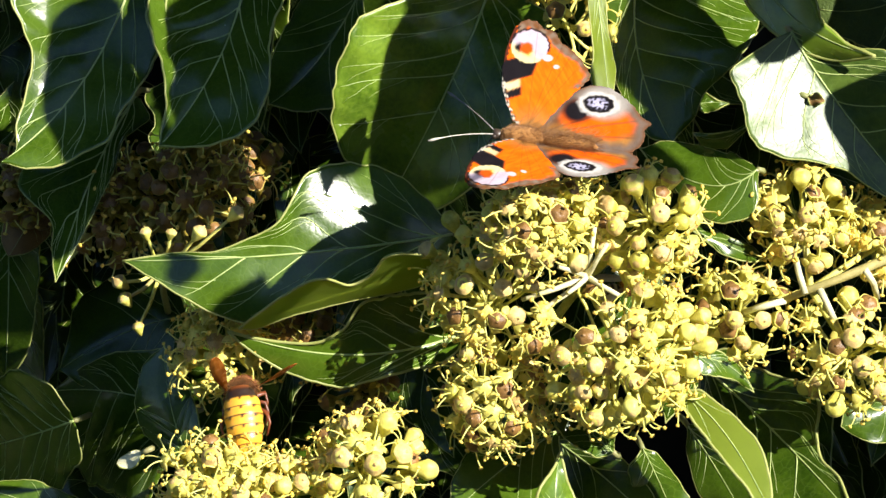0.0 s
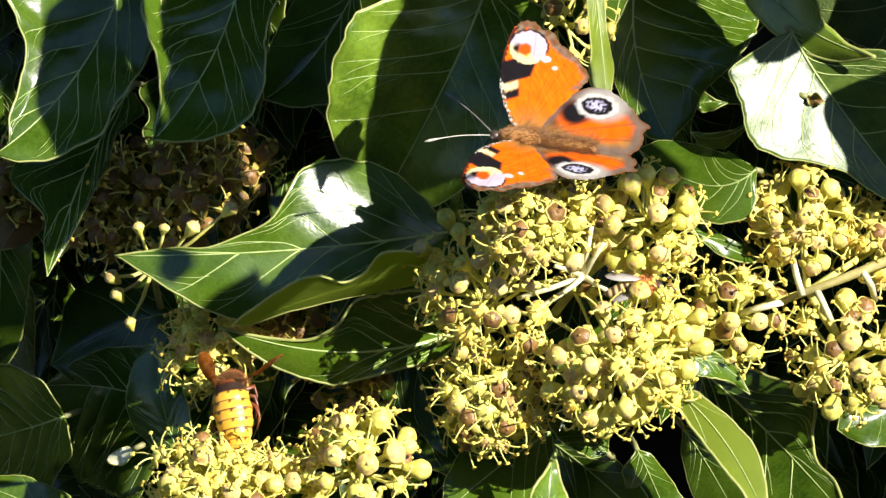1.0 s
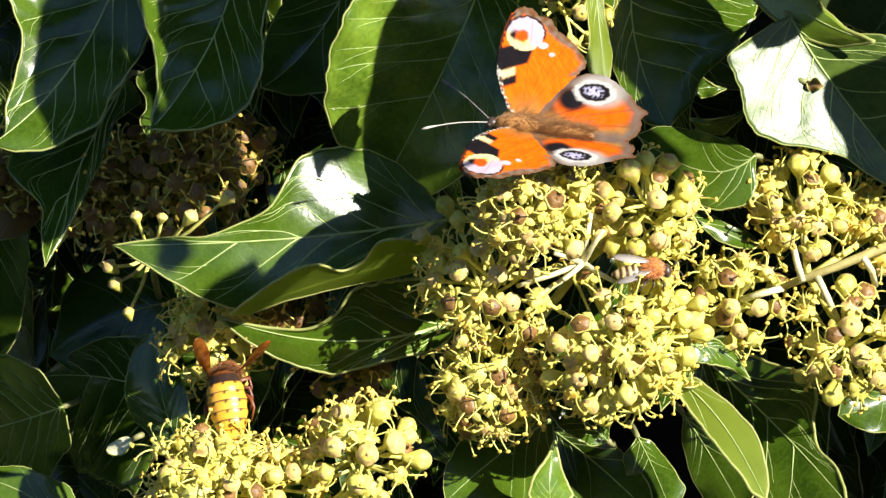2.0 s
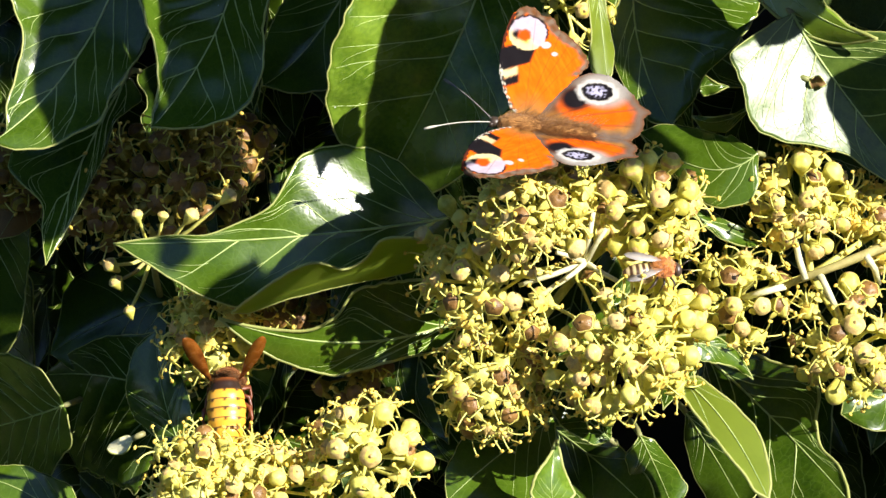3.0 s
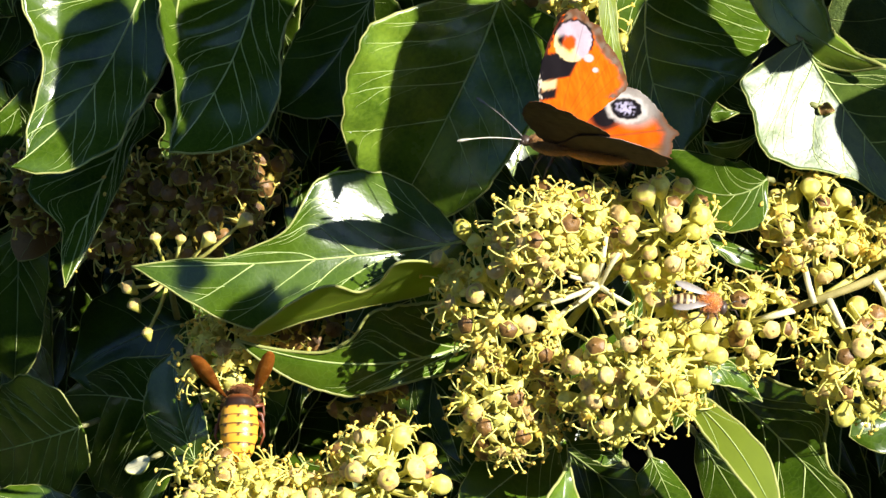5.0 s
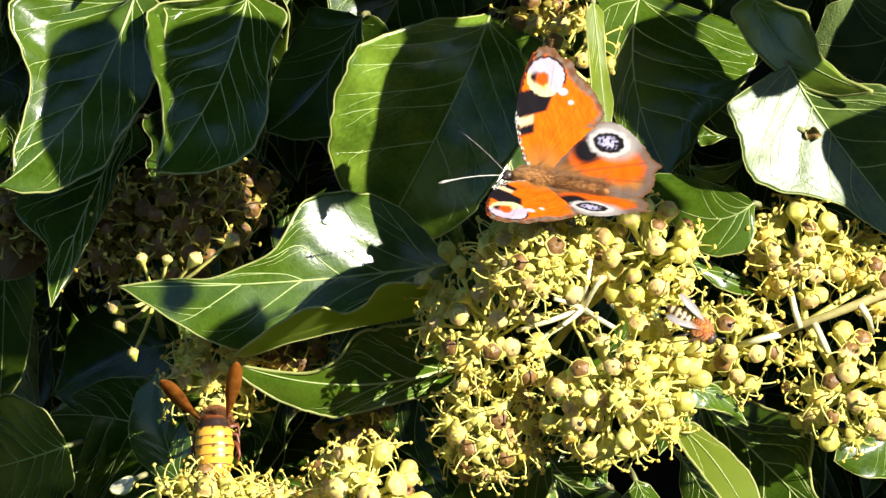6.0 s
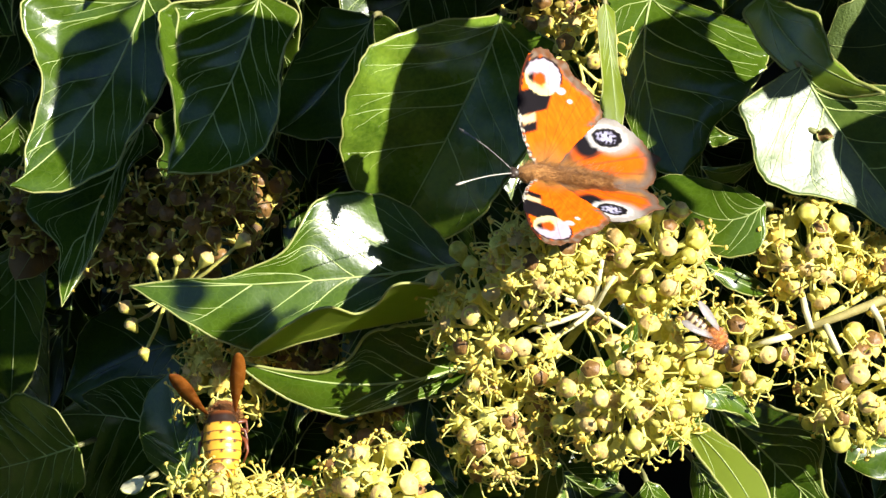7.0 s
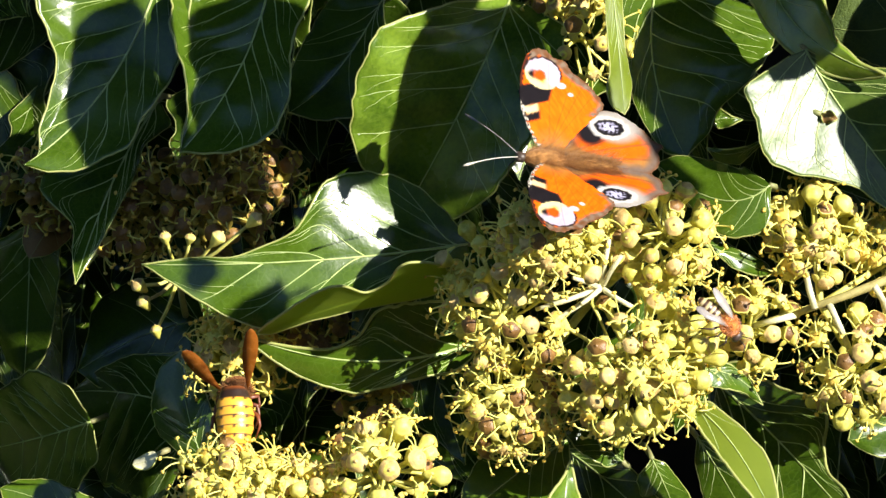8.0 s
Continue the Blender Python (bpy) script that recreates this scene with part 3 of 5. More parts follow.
# Leaves from here on are unseen, added to cast shade into view.
last = ivy_leaf('unseen ivy leaf added above to cast shade', (103.0, -61.0, 115.2), (98.0, -69.1, 94.7), (87.2, -71.8, 68.3),
         (4.4, 4.7, 5.3, 7.0, 9.0, 12.0, 16.0, 20.0, 20.0, 14.0),
         (5.0, 11.0, 18.0, 23.5, 27.0, 28.5, 27.5, 25.0, 20.0, 13.0), da=2, db=2)
last = ivy_leaf('unseen ivy leaf added above to cast shade', (37.9, -120.4, 131.0), (38.3, -128.5, 102.6), (37.8, -133.9, 70.4),
         (3.0, 4.6, 6.1, 7.3, 8.6, 8.8, 9.4, 9.4, 9.0, 6.5),
         (10.4, 14.7, 15.4, 16.2, 17.0, 16.9, 16.3, 15.5, 13.7, 11.4), da=2, db=2)
last = ivy_leaf('unseen ivy leaf added above to cast shade', (65.2, -117.7, 131.3), (65.4, -125.8, 102.8), (64.7, -131.2, 71.2),
         (10.4, 12.7, 14.6, 16.5, 17.9, 18.4, 18.9, 16.4, 13.3, 9.1),
         (12.4, 16.6, 16.6, 18.6, 17.0, 19.2, 18.0, 20.0, 18.6, 15.3), da=2, db=2)
last = ivy_leaf('unseen ivy leaf added above to cast shade', (94.5, -120.4, 131.0), (94.3, -128.5, 107.6), (92.5, -133.9, 78.5),
         (2.6, 4.3, 5.1, 6.0, 7.0, 6.8, 6.6, 6.5, 4.4, 2.0),
         (5.7, 9.9, 10.1, 10.3, 10.5, 10.4, 9.6, 8.7, 6.7, 3.0), da=2, db=2)
last = ivy_leaf('unseen ivy leaf added above to cast shade', (136.0, -120.4, 183.9), (134.9, -128.5, 155.1), (133.5, -133.9, 130.7),
         (10.7, 13.4, 14.3, 15.2, 16.1, 16.9, 15.0, 11.8, 8.1, 3.5),
         (6.7, 11.2, 11.9, 12.6, 13.3, 14.0, 12.6, 10.4, 8.3, 3.7), da=2, db=2)
last = ivy_leaf('unseen ivy leaf added above to cast shade', (142.7, -61.0, 115.2), (142.7, -69.1, 98.7), (140.9, -71.8, 80.1),
         (6.0, 6.5, 7.1, 7.8, 9.1, 11.5, 14.1, 12.8, 11.1, 7.1),
         (8.0, 8.4, 9.0, 9.6, 10.1, 10.6, 9.7, 8.2, 6.6, 3.6), da=2, db=2)
last = ivy_leaf('unseen ivy leaf added at the side to cast shade', (181.7, -61.0, 78.2), (173.5, -69.1, 63.2), (163.8, -71.8, 45.4),
         (2.6, 6.2, 10.6, 11.1, 11.6, 12.1, 12.5, 11.5, 9.9, 8.3),
         (2.4, 5.8, 10.3, 13.5, 16.9, 18.8, 16.6, 6.4, 4.4, 2.0), da=2, db=2)
last = ivy_leaf('unseen ivy leaf added above to cast shade', (117.0, -182.5, 77.0), (109.5, -182.5, 73.2), (100.1, -182.5, 69.6),
         (1.2, 3.1, 5.7, 7.0, 8.3, 8.5, 8.2, 7.0, 4.8, 2.1),
         (5.0, 5.0, 4.8, 4.6, 4.5, 4.4, 4.2, 3.8, 3.2, 2.0), da=1, db=1, stalk=3.0)
last = ivy_leaf('unseen ivy leaf added above to cast shade', (115.9, -209.5, 100.9), (116.3, -209.5, 95.3), (115.9, -209.5, 89.8),
         (0.7, 1.8, 3.2, 4.6, 5.2, 5.8, 4.9, 3.8, 2.5, 1.0),
         (0.8, 1.7, 2.3, 2.6, 2.9, 3.1, 3.3, 2.7, 2.1, 1.2), da=1, db=1, stalk=3.0)
last = ivy_leaf('unseen ivy leaf added above to cast shade', (146.8, -182.5, 130.6), (144.6, -182.5, 120.1), (139.3, -182.5, 108.1),
         (1.5, 4.0, 5.6, 6.2, 6.9, 7.5, 6.6, 5.8, 4.1, 1.8),
         (2.2, 4.7, 7.1, 7.7, 8.3, 8.7, 9.2, 8.3, 7.2, 6.1), da=1, db=1, stalk=3.0)
last = ivy_leaf('unseen ivy leaf added above to cast shade', (222.1, -182.5, 125.1), (205.1, -182.5, 109.6), (188.1, -182.5, 94.1),
         (3.4, 7.9, 12.3, 13.1, 14.0, 12.8, 11.1, 9.4, 6.7, 2.9),
         (3.3, 7.8, 10.5, 12.9, 15.2, 16.0, 14.9, 13.8, 10.9, 4.8), da=1, db=1, stalk=3.0)

# One more unseen leaf, added to darken deep leaves at far left.
last = ivy_leaf('unseen ivy leaf added above to cast shade', (103.0, -124.0, 194.0), (101.0, -130.0, 165.0), (98.0, -133.0, 136.0),
         (8.0, 12.0, 15.0, 16.0, 16.0, 15.5, 14.5, 13.0, 10.0, 6.0),
         (8.0, 12.5, 15.0, 16.5, 17.0, 16.0, 15.0, 13.0, 10.0, 6.0), da=2, db=2)

# leaves deeper in the ivy and round about, all of one shape
rnd = random.Random(77)
pattern = []
for q in range(3):
    a = [x * (1 + 0.12 * rnd.uniform(-1, 1)) for x in (9, 15, 19, 20, 19, 17, 13, 9, 6, 2.5)]
    b = [x * (1 + 0.12 * rnd.uniform(-1, 1)) for x in (9, 15, 19, 20, 19, 17, 13, 9, 6, 2.5)]
    pattern.append(ivy_leaf("dark green ivy leaf deep in the ivy", (0, 95, 30), (1, 84, 0), (rnd.uniform(-6, 6), 70, -32), a, b,
                            da=rnd.uniform(-8, -3), db=rnd.uniform(-2, 6), wave=1.5))
def deep_leaf(q, x, y, z):
    copy_thing(pattern[q % 3], BANK @ pose(x * MM, y * MM, (z + 25) * MM, rnd.uniform(-15, 15), rnd.uniform(-55, 55), rnd.uniform(-40, 15)))


for i in range(13):
    for j in range(9):
        x, y, z = -132 + 22 * i + rnd.uniform(-7, 7), rnd.uniform(112, 134), -88 + 22 * j + rnd.uniform(-7, 7)
        if min(math.hypot(x - 56, z + 48), math.hypot(x - 76, z - 45)) > 23:  # two dark gaps
            deep_leaf(i + j, x, y, z)
# Unseen rows added above and at right to keep sun off gaps.
for i in range(13):
    for j in range(3):
        deep_leaf(i + j, -150 + 26 * i + rnd.uniform(-7, 7), rnd.uniform(14, 48), 112 + 24 * j + rnd.uniform(-4, 7))
for i in range(4):
    for j in range(9):
        deep_leaf(i + j, 152 + 24 * i + rnd.uniform(-2, 7), rnd.uniform(18, 55), -90 + 24 * j + rnd.uniform(-7, 7))
for q in range(90):
    x, z = rnd.uniform(-230, 230), rnd.uniform(-200, 200)
    if abs(x) > 150 or abs(z) > 110:
        deep_leaf(q, x, 95 + rnd.uniform(-50, 30), z)


# ivy added out of view: overhead blocks sky, beside blocks sun, rest covers bank
def ivy_mass(name, label, places, seed):
    rng = random.Random(seed)
    bl = Blade((0, 0, 30), (0, -5, 0), (0, 0, -32), (9, 15, 19, 20, 19, 17, 13, 9, 6, 2.5), (9, 15, 19, 20, 19, 17, 13, 9, 6, 2.5), -4, 3, (1, 0), (1, 0), 1.5, 2.7)
    nt, ns = 10, 4
    flat = [bl.at(i / nt, j / ns) * MM for i in range(nt + 1) for j in range(-ns, ns + 1)]
    verts, faces = [], []
    for x, y, z, lean in places:
        m = pose((x + rng.uniform(-8, 8)) * MM, (y + rng.uniform(-12, 12)) * MM, (z + rng.uniform(-6, 12)) * MM,
                 lean + rng.uniform(-27, 27), rng.uniform(-40, 40), rng.uniform(-35, 35))
        n0 = len(verts)
        verts += [m @ p for p in flat]
        w = 2 * ns + 1
        faces += [(n0 + i * w + j, n0 + i * w + j + 1, n0 + (i + 1) * w + j + 1, n0 + (i + 1) * w + j) for i in range(nt) for j in range(2 * ns)]
    me = bpy.data.meshes.new(name)
    me.from_pydata(verts, [], faces)
    me.materials.append(LEAF)
    me.polygons.foreach_set("use_smooth", [True] * len(faces))
    ob = new(name, me)
    ob.matrix_basis = BANK
    ob.modifiers.new("thickness", "SOLIDIFY").thickness = 0.0004
    tagged(ob, label, "ivy", kind="stuff")


ivy_mass("ivy_overhang", "unseen ivy mass added overhead to block sky reflections",
         [(-290 + 27 * k, 45 - 30 * r, 168 + 11 * r, -48) for r in range(8) for k in range(22)], 19)
ivy_mass("ivy_growth", "unseen ivy mass added at the side to block the sun",
         [(152 + 25 * k, 5, -130 + 23 * r, -8) for r in range(12) for k in range(4)], 23)
ivy_mass("ivy_cover", "dark green ivy covering the earth bank",
         [(-860 + 43 * k, 118, -740 + 43 * r, -8) for r in range(36) for k in range(41) if abs(-860 + 43 * k) > 235 or abs(-740 + 43 * r) > 205], 29)

# ---- flowers ----
flower_meshes = {}


def stamen_mesh(k):
    key = ("stamen", k)
    if key not in flower_meshes:
        bm = bmesh.new()
        bend = (0.5, 0.9, 1.3)[k]
        ln = (4.8, 5.6, 4.0)[k]
        pts, ang, p = [], 0.25, Vector((0, 0, 0))
        for q in range(6):
            pts.append(p * MM)
            p = p + Vector((math.sin(ang), 0, math.cos(ang))) * (ln / 5)
            ang += bend / 5
        tube(bm, pts, [0.22 * MM] * 2 + [0.19 * MM] * 3 + [0.15 * MM], 5)
        e = pts[-1]
        ellipsoid(bm, e, (0.52 * MM, 0.74 * MM, 0.42 * MM), 7, 5, 1, Matrix.Rotation(0.6, 4, "Y"))
        flower_meshes[key] = mesh_of("stamen", bm, STALK, ANTHER)
    return flower_meshes[key]


def flower_mesh(kind, reach, v, shade_tone=False):
    """A flower head at the origin facing +z, on a pedicel that runs back by reach millimetres."""
    key = (kind, round(reach), v, shade_tone)
    if key in flower_meshes:
        return flower_meshes[key]
    rnd = random.Random(repr(key))
    bm = bmesh.new()
    k = rnd.uniform(-1.0, 1.0)
    tube(bm, [(0, 0, -1.2 * MM), (0.4 * k * MM, 0.3 * MM, -reach * 0.35 * MM), (0.6 * k * MM, 0, -reach * 0.7 * MM), (0, 0, -reach * MM)],
         [0.62 * MM, 0.45 * MM, 0.42 * MM, 0.5 * MM], 6, 0)
    s = MM * rnd.uniform(0.88, 1.16)
    cup = [(0, -3.3 * s), (0.5 * s, -3.2 * s, 1), (0.95 * s, -2.5 * s, 1), (1.55 * s, -1.4 * s, 1), (2.1 * s, -0.2 * s, 1), (2.36 * s, 0.45 * s, 1)]
    oval = Matrix.Diagonal((1, rnd.uniform(0.86, 1.0), rnd.uniform(0.9, 1.08), 1))
    petals = 0
    if kind == "bud":
        lathe(bm, cup + [(2.30 * s, 0.75 * s, 3), (2.16 * s, 1.15 * s, 3), (1.9 * s, 1.75 * s, 1), (1.4 * s, 2.3 * s, 1), (0.85 * s, 2.65 * s, 3), (0.35 * s, 2.8 * s, 2),
                         (0, 2.85 * s, 2)], 20, 1, oval, 0.05)
    elif kind == "tan":
        lathe(bm, cup + [(2.32 * s, 0.7 * s, 1), (2.1 * s, 0.85 * s, 2), (1.85 * s, 1.4 * s, 2), (1.3 * s, 1.85 * s, 2), (0.6 * s, 2.1 * s, 3), (0.3 * s, 2.15 * s, 2),
                         (0.2 * s, 2.7 * s, 2), (0, 2.75 * s, 2)], 20, 1, oval, 0.04)
        petals = rnd.randrange(3)
    elif kind == "spent":
        lathe(bm, cup + [(2.42 * s, 0.65 * s, 1), (2.3 * s, 0.8 * s, 1), (2.14 * s, 0.78 * s, 1), (2.05 * s, 0.72 * s, 2), (1.9 * s, 1.0 * s, 2), (1.4 * s, 1.45 * s, 2),
                         (0.7 * s, 1.7 * s, 2), (0.28 * s, 1.75 * s, 2), (0.2 * s, 2.0 * s, 2), (0, 2.05 * s, 2)], 20, 1, oval, 0.08)
        petals = 2 + rnd.randrange(3)
    else:
        lathe(bm, cup + [(2.2 * s, 0.7 * s, 1), (1.75 * s, 0.95 * s, 3), (1.2 * s, 1.3 * s, 3), (0.6 * s, 1.55 * s, 3), (0.3 * s, 1.6 * s, 3), (0.22 * s, 2.4 * s, 3),
                         (0, 2.5 * s, 3)], 20, 1, Matrix(), 0.06)
        petals = 2 + rnd.randrange(3)
    for q in range(petals):
        a = 2 * math.pi * (q + 0.5 + rnd.uniform(-0.1, 0.1)) / 5
        at = Matrix.Rotation(a, 4, "Z") @ Matrix.Translation((2.1 * s, 0, 0.35 * s)) @ Matrix.Rotation(radians(140 + rnd.uniform(-22, 22)), 4, "Y")
        lathe(bm, [(0, -0.2 * s), (0.95 * s, 0.3 * s, 4), (1.05 * s, 1.0 * s, 4), (0.75 * s, 1.7 * s, 4), (0.3 * s, 2.3 * s, 4), (0, 2.45 * s, 4)], 8, 4,
              at @ Matrix.Diagonal((0.22, 1.0, 1.0, 1)))
    # Umbels in shade get the darkened paint on every part.
    flower_meshes[key] = mesh_of("flower", bm, SHADED_FLOWER, SHADED_FLOWER, DISC, DISC, SHADED_FLOWER) if shade_tone else mesh_of("flower", bm, STALK, FLOWER, DISC if kind == "spent" else TAN, (FLOWER, TAN, FLOWER)[v] if kind in ("bud", "tan") else (FLOWER, ANTHER, TAN)[v], PETAL)
    return flower_meshes[key]


def cluster(label, hub):
    ob = tagged(new("ivy_flower_cluster"), label, "flowers", "ivy flower clusters")
    ob.matrix_basis = BANK @ Matrix.Translation(mm(hub))
    spots[ob.name] = mm(hub)
    return ob


def frame_towards(d, spin=0.0):
    return d.to_track_quat("Z", "Y").to_matrix().to_4x4() @ Matrix.Rotation(spin, 4, "Z")


def umbel(owner, centre, radius, axis, count, spread, mix, seed, heads=(), clear=None, shade_tone=False):
    """A ball of flowers on pedicels from one centre. mix: shares of open flowers, spent ones and buds.
    heads: flowers with a set place, as (across, up, kind), in millimetres from the centre."""
    rnd = random.Random(seed)
    turn = frame_towards(Vector(axis).normalized(), rnd.uniform(0, 6))
    c = mm(centre) - spots[owner.name]
    todo = []
    for x, z, k in heads:
        far = math.hypot(x, z)
        reach = max(radius, far + 0.5)
        d = Vector((x, -math.sqrt(reach * reach - far * far), z)) / reach
        todo.append((d, reach, {"o": "open", "s": "spent", "t": "tan", "b": "bud"}[k]))
    fixed = len(todo)
    for i in range(count):
        z = 1 - (i + 0.5) / count * (1 - math.cos(radians(spread)))
        az = i * 2.39996 + rnd.uniform(-0.25, 0.25)
        r = math.sqrt(max(0, 1 - z * z))
        d = (turn @ Vector((r * math.cos(az), r * math.sin(az), z))).normalized()
        d = (d + Vector((rnd.uniform(-.12, .12), rnd.uniform(-.12, .12), rnd.uniform(-.12, .12)))).normalized()
        reach = radius * rnd.choice((0.80, 0.90, 0.96, 1.02))
        x = rnd.random()
        kind = "open" if x < mix[0] else ("spent", "tan")[i % 2] if x < mix[0] + mix[1] else "bud"
        at = Vector(centre) + d * reach
        if clear and d.y < 0 and math.hypot(at.x - clear[0], at.z - clear[2]) < 9.0:
            continue
        if all((d * reach - e * q).length > 3.5 for e, q, _ in todo[:fixed]):
            todo.append((d, reach, kind))
    for d, reach, kind in todo:
        fl = new("flower", flower_mesh(kind, reach, rnd.randrange(3), shade_tone))
        fl.parent = owner
        tilt = (d + Vector((0, -0.4 if kind in ("spent", "tan") else 0, 0.12)) + Vector((rnd.uniform(-.2, .2), rnd.uniform(-.2, .2), rnd.uniform(-.2, .2)))).normalized()
        fl.matrix_basis = Matrix.Translation(c + d * reach * MM) @ frame_towards(tilt, rnd.uniform(0, 6))
        if kind in ("open", "spent"):
            a0 = rnd.uniform(0, 6)
            for q in range(5 if kind == "open" else rnd.randrange(3)):
                st = new("stamen", stamen_mesh(rnd.randrange(3)))
                st.parent = fl
                a = a0 + 2 * math.pi * q / 5
                st.matrix_basis = Matrix.Rotation(a, 4, "Z") @ Matrix.Translation((1.5 * MM, 0, 0.7 * MM)) @ Matrix.Rotation(rnd.uniform(0.2, 0.8), 4, "Y")


def twig(owner, pts, r0, r1, material=STALK, name="stalk"):
    bm = bmesh.new()
    n = len(pts)
    tube(bm, [mm(p) - spots[owner.name] for p in pts], [(r0 + (r1 - r0) * k / (n - 1)) * MM for k in range(n)], 8)
    return part(name, bm, material, owner)


main_head = cluster("big yellow-green ivy flower cluster in full sun", (35.1, 12.0, -7.5))
twig(main_head, [(35.1, 12.0, -7.5), (36.0, 40.0, -8.5), (37.8, 90.0, -9.7), (40.3, 158.0, -11.1)], 1.5, 2.0)
MAIN = (
    ((12.5, -6.0, -10.8), 16.0, (-0.35, -1, 0.15), 40, 118, (0.50, 0.44, 0.06), 11,
     ((-7.6, 14.1, 'b'), (-10.4, 17.3, 'b'), (-16.3, 10.4, 't'), (-2.5, 7.6, 't'), (4.1, 13.8, 't'), (-7.3, 2.1, 't'), (1.8, 1.4, 't'), (-9.4, -5.2, 's'), (0.4, -6.2, 's'), (-6.2, -9.7, 'o'), (3.5, 8.3, 'o'), (-14.5, 5.5, 'o'), (-2.1, 13.1, 'o'), (10.4, 10.4, 't'), (-13.1, 0.0, 'o'))),
    ((42.8, -4.0, -23.9), 19.0, (0.15, -1, -0.15), 62, 112, (0.54, 0.24, 0.22), 12,
     ((19.7, 7.6, 'b'), (20.7, 0.4, 'b'), (15.6, 3.7, 'b'), (-8.6, 2.8, 's'), (-1.0, 3.5, 't'), (-6.2, -3.9, 'b'), (-13.8, -1.8, 't'), (2.8, -7.6, 'b'), (-9.0, -10.4, 't'), (2.3, -13.8, 'b'), (8.3, -3.5, 'o'), (6.2, 2.1, 'o'), (11.7, 9.7, 'o'), (3.5, 7.6, 'o'), (-3.5, 9.7, 'o'), (-18.2, 8.6, 'b'), (16.6, -4.8, 'b'), (9.7, -10.4, 'o'), (-2.1, -17.3, 'o'), (-7.6, -17.9, 'o'))),
    ((50.3, -4.0, 6.3), 13.0, (0.2, -1, 0.5), 30, 115, (0.42, 0.28, 0.30), 13,
     ((-0.7, 11.0, 'b'), (4.6, 10.4, 'b'), (8.6, 4.1, 'b'), (1.8, 2.3, 't'), (-4.1, 9.0, 'b'), (-8.6, -0.7, 't'), (-7.6, -9.0, 'b'), (-2.8, -9.0, 'b'), (2.5, -7.3, 't'), (6.9, 0.0, 'b'), (4.8, -4.1, 'o'), (9.0, -6.2, 'o'), (7.6, -10.4, 'o'))),
    ((13.3, 6.0, -36.0), 13.0, (-0.3, -1, -0.4), 32, 115, (0.52, 0.44, 0.04), 14,
     ((1.7, 1.8, 's'), (-5.5, -5.1, 's'), (3.5, -7.2, 's'), (8.0, 0.7, 'o'), (6.9, 8.3, 'o'), (9.0, 5.5, 's'), (-6.9, 6.2, 'o'), (-3.0, 9.4, 't'), (-11.0, 1.4, 'o'), (10.4, -4.8, 'o'), (-1.4, -11.0, 'o'))),
    ((21.6, -27.0, 5.5), 11.0, (-0.1, -1, 0.4), 30, 110, (0.58, 0.36, 0.06), 15,
     ((10.1, 0.7, 'b'), (5.5, 2.5, 's'), (10.1, -8.6, 't'), (-6.2, 4.1, 'o'), (-0.7, 5.5, 'o'), (12.5, 5.0, 'o'), (3.5, 9.5, 'o'), (8.5, 8.5, 's'))),
    ((35.5, 0.0, 7.0), 10.0, (-0.1, -1, 0.3), 26, 112, (0.5, 0.35, 0.15), 16, ((-2.0, 7.5, 'o'), (3.5, 4.0, 't'), (-4.5, 1.5, 's'))),
)
for c, r, ax, n, sp, mx, sd, hd in MAIN:
    twig(main_head, [(35.1, 12.0, -7.5), (Vector((35.1, 12.0, -7.5)) + Vector(c)) * 0.5 + Vector((0, -1, 0)), c], 1.2, 0.9)
    umbel(main_head, c, r, ax, n, sp, mx, sd, hd, (33.3, 0.0, -8.8))

for x, z, y in ((-7.2, 2.4, -15), (-5.0, -4.0, -14), (1.6, 12.0, -13), (4.6, 8.0, -14), (-16.0, -5.5, -12), (-11.0, -8.0, -10), (7.5, -4.5, -13)):
    h = Vector((35.0, -8.0, -6.7))
    twig(main_head, [h + Vector((0, 6, 0)), h, h + Vector((x * 0.5, (y + 8) * 0.6, z * 0.55)), h + Vector((x, y + 8, z))], 0.85, 0.55, PALE_STALK)

right_head = cluster("yellow-green ivy flower cluster on a pale twig", (89.1, 14.0, -10.4))
twig(right_head, [(82.6, 4.0, -13.0), (87.8, 0.0, -10.6), (97.3, -2.0, -7.0), (108.5, 2.0, -2.6), (125.3, 12.0, 1.5)], 0.8, 1.35, BARK, "twig")
for pts in (((88.4, -1.0, -10.9), (86.9, -1.0, -6.0), (86.2, 4.0, -1.0)), ((91.9, -1.0, -9.6), (94.5, -1.0, -15.0), (97.5, 4.0, -20.5)), ((84.0, 3.0, -12.6), (79.0, 3.0, -14.0), (74.0, 6.0, -15.5)),
            ((103.0, -1.0, -5.0), (105.5, 2.0, -8.5), (107.0, 8.0, -12.0))):
    twig(right_head, pts, 0.85, 0.75, PALE_STALK)
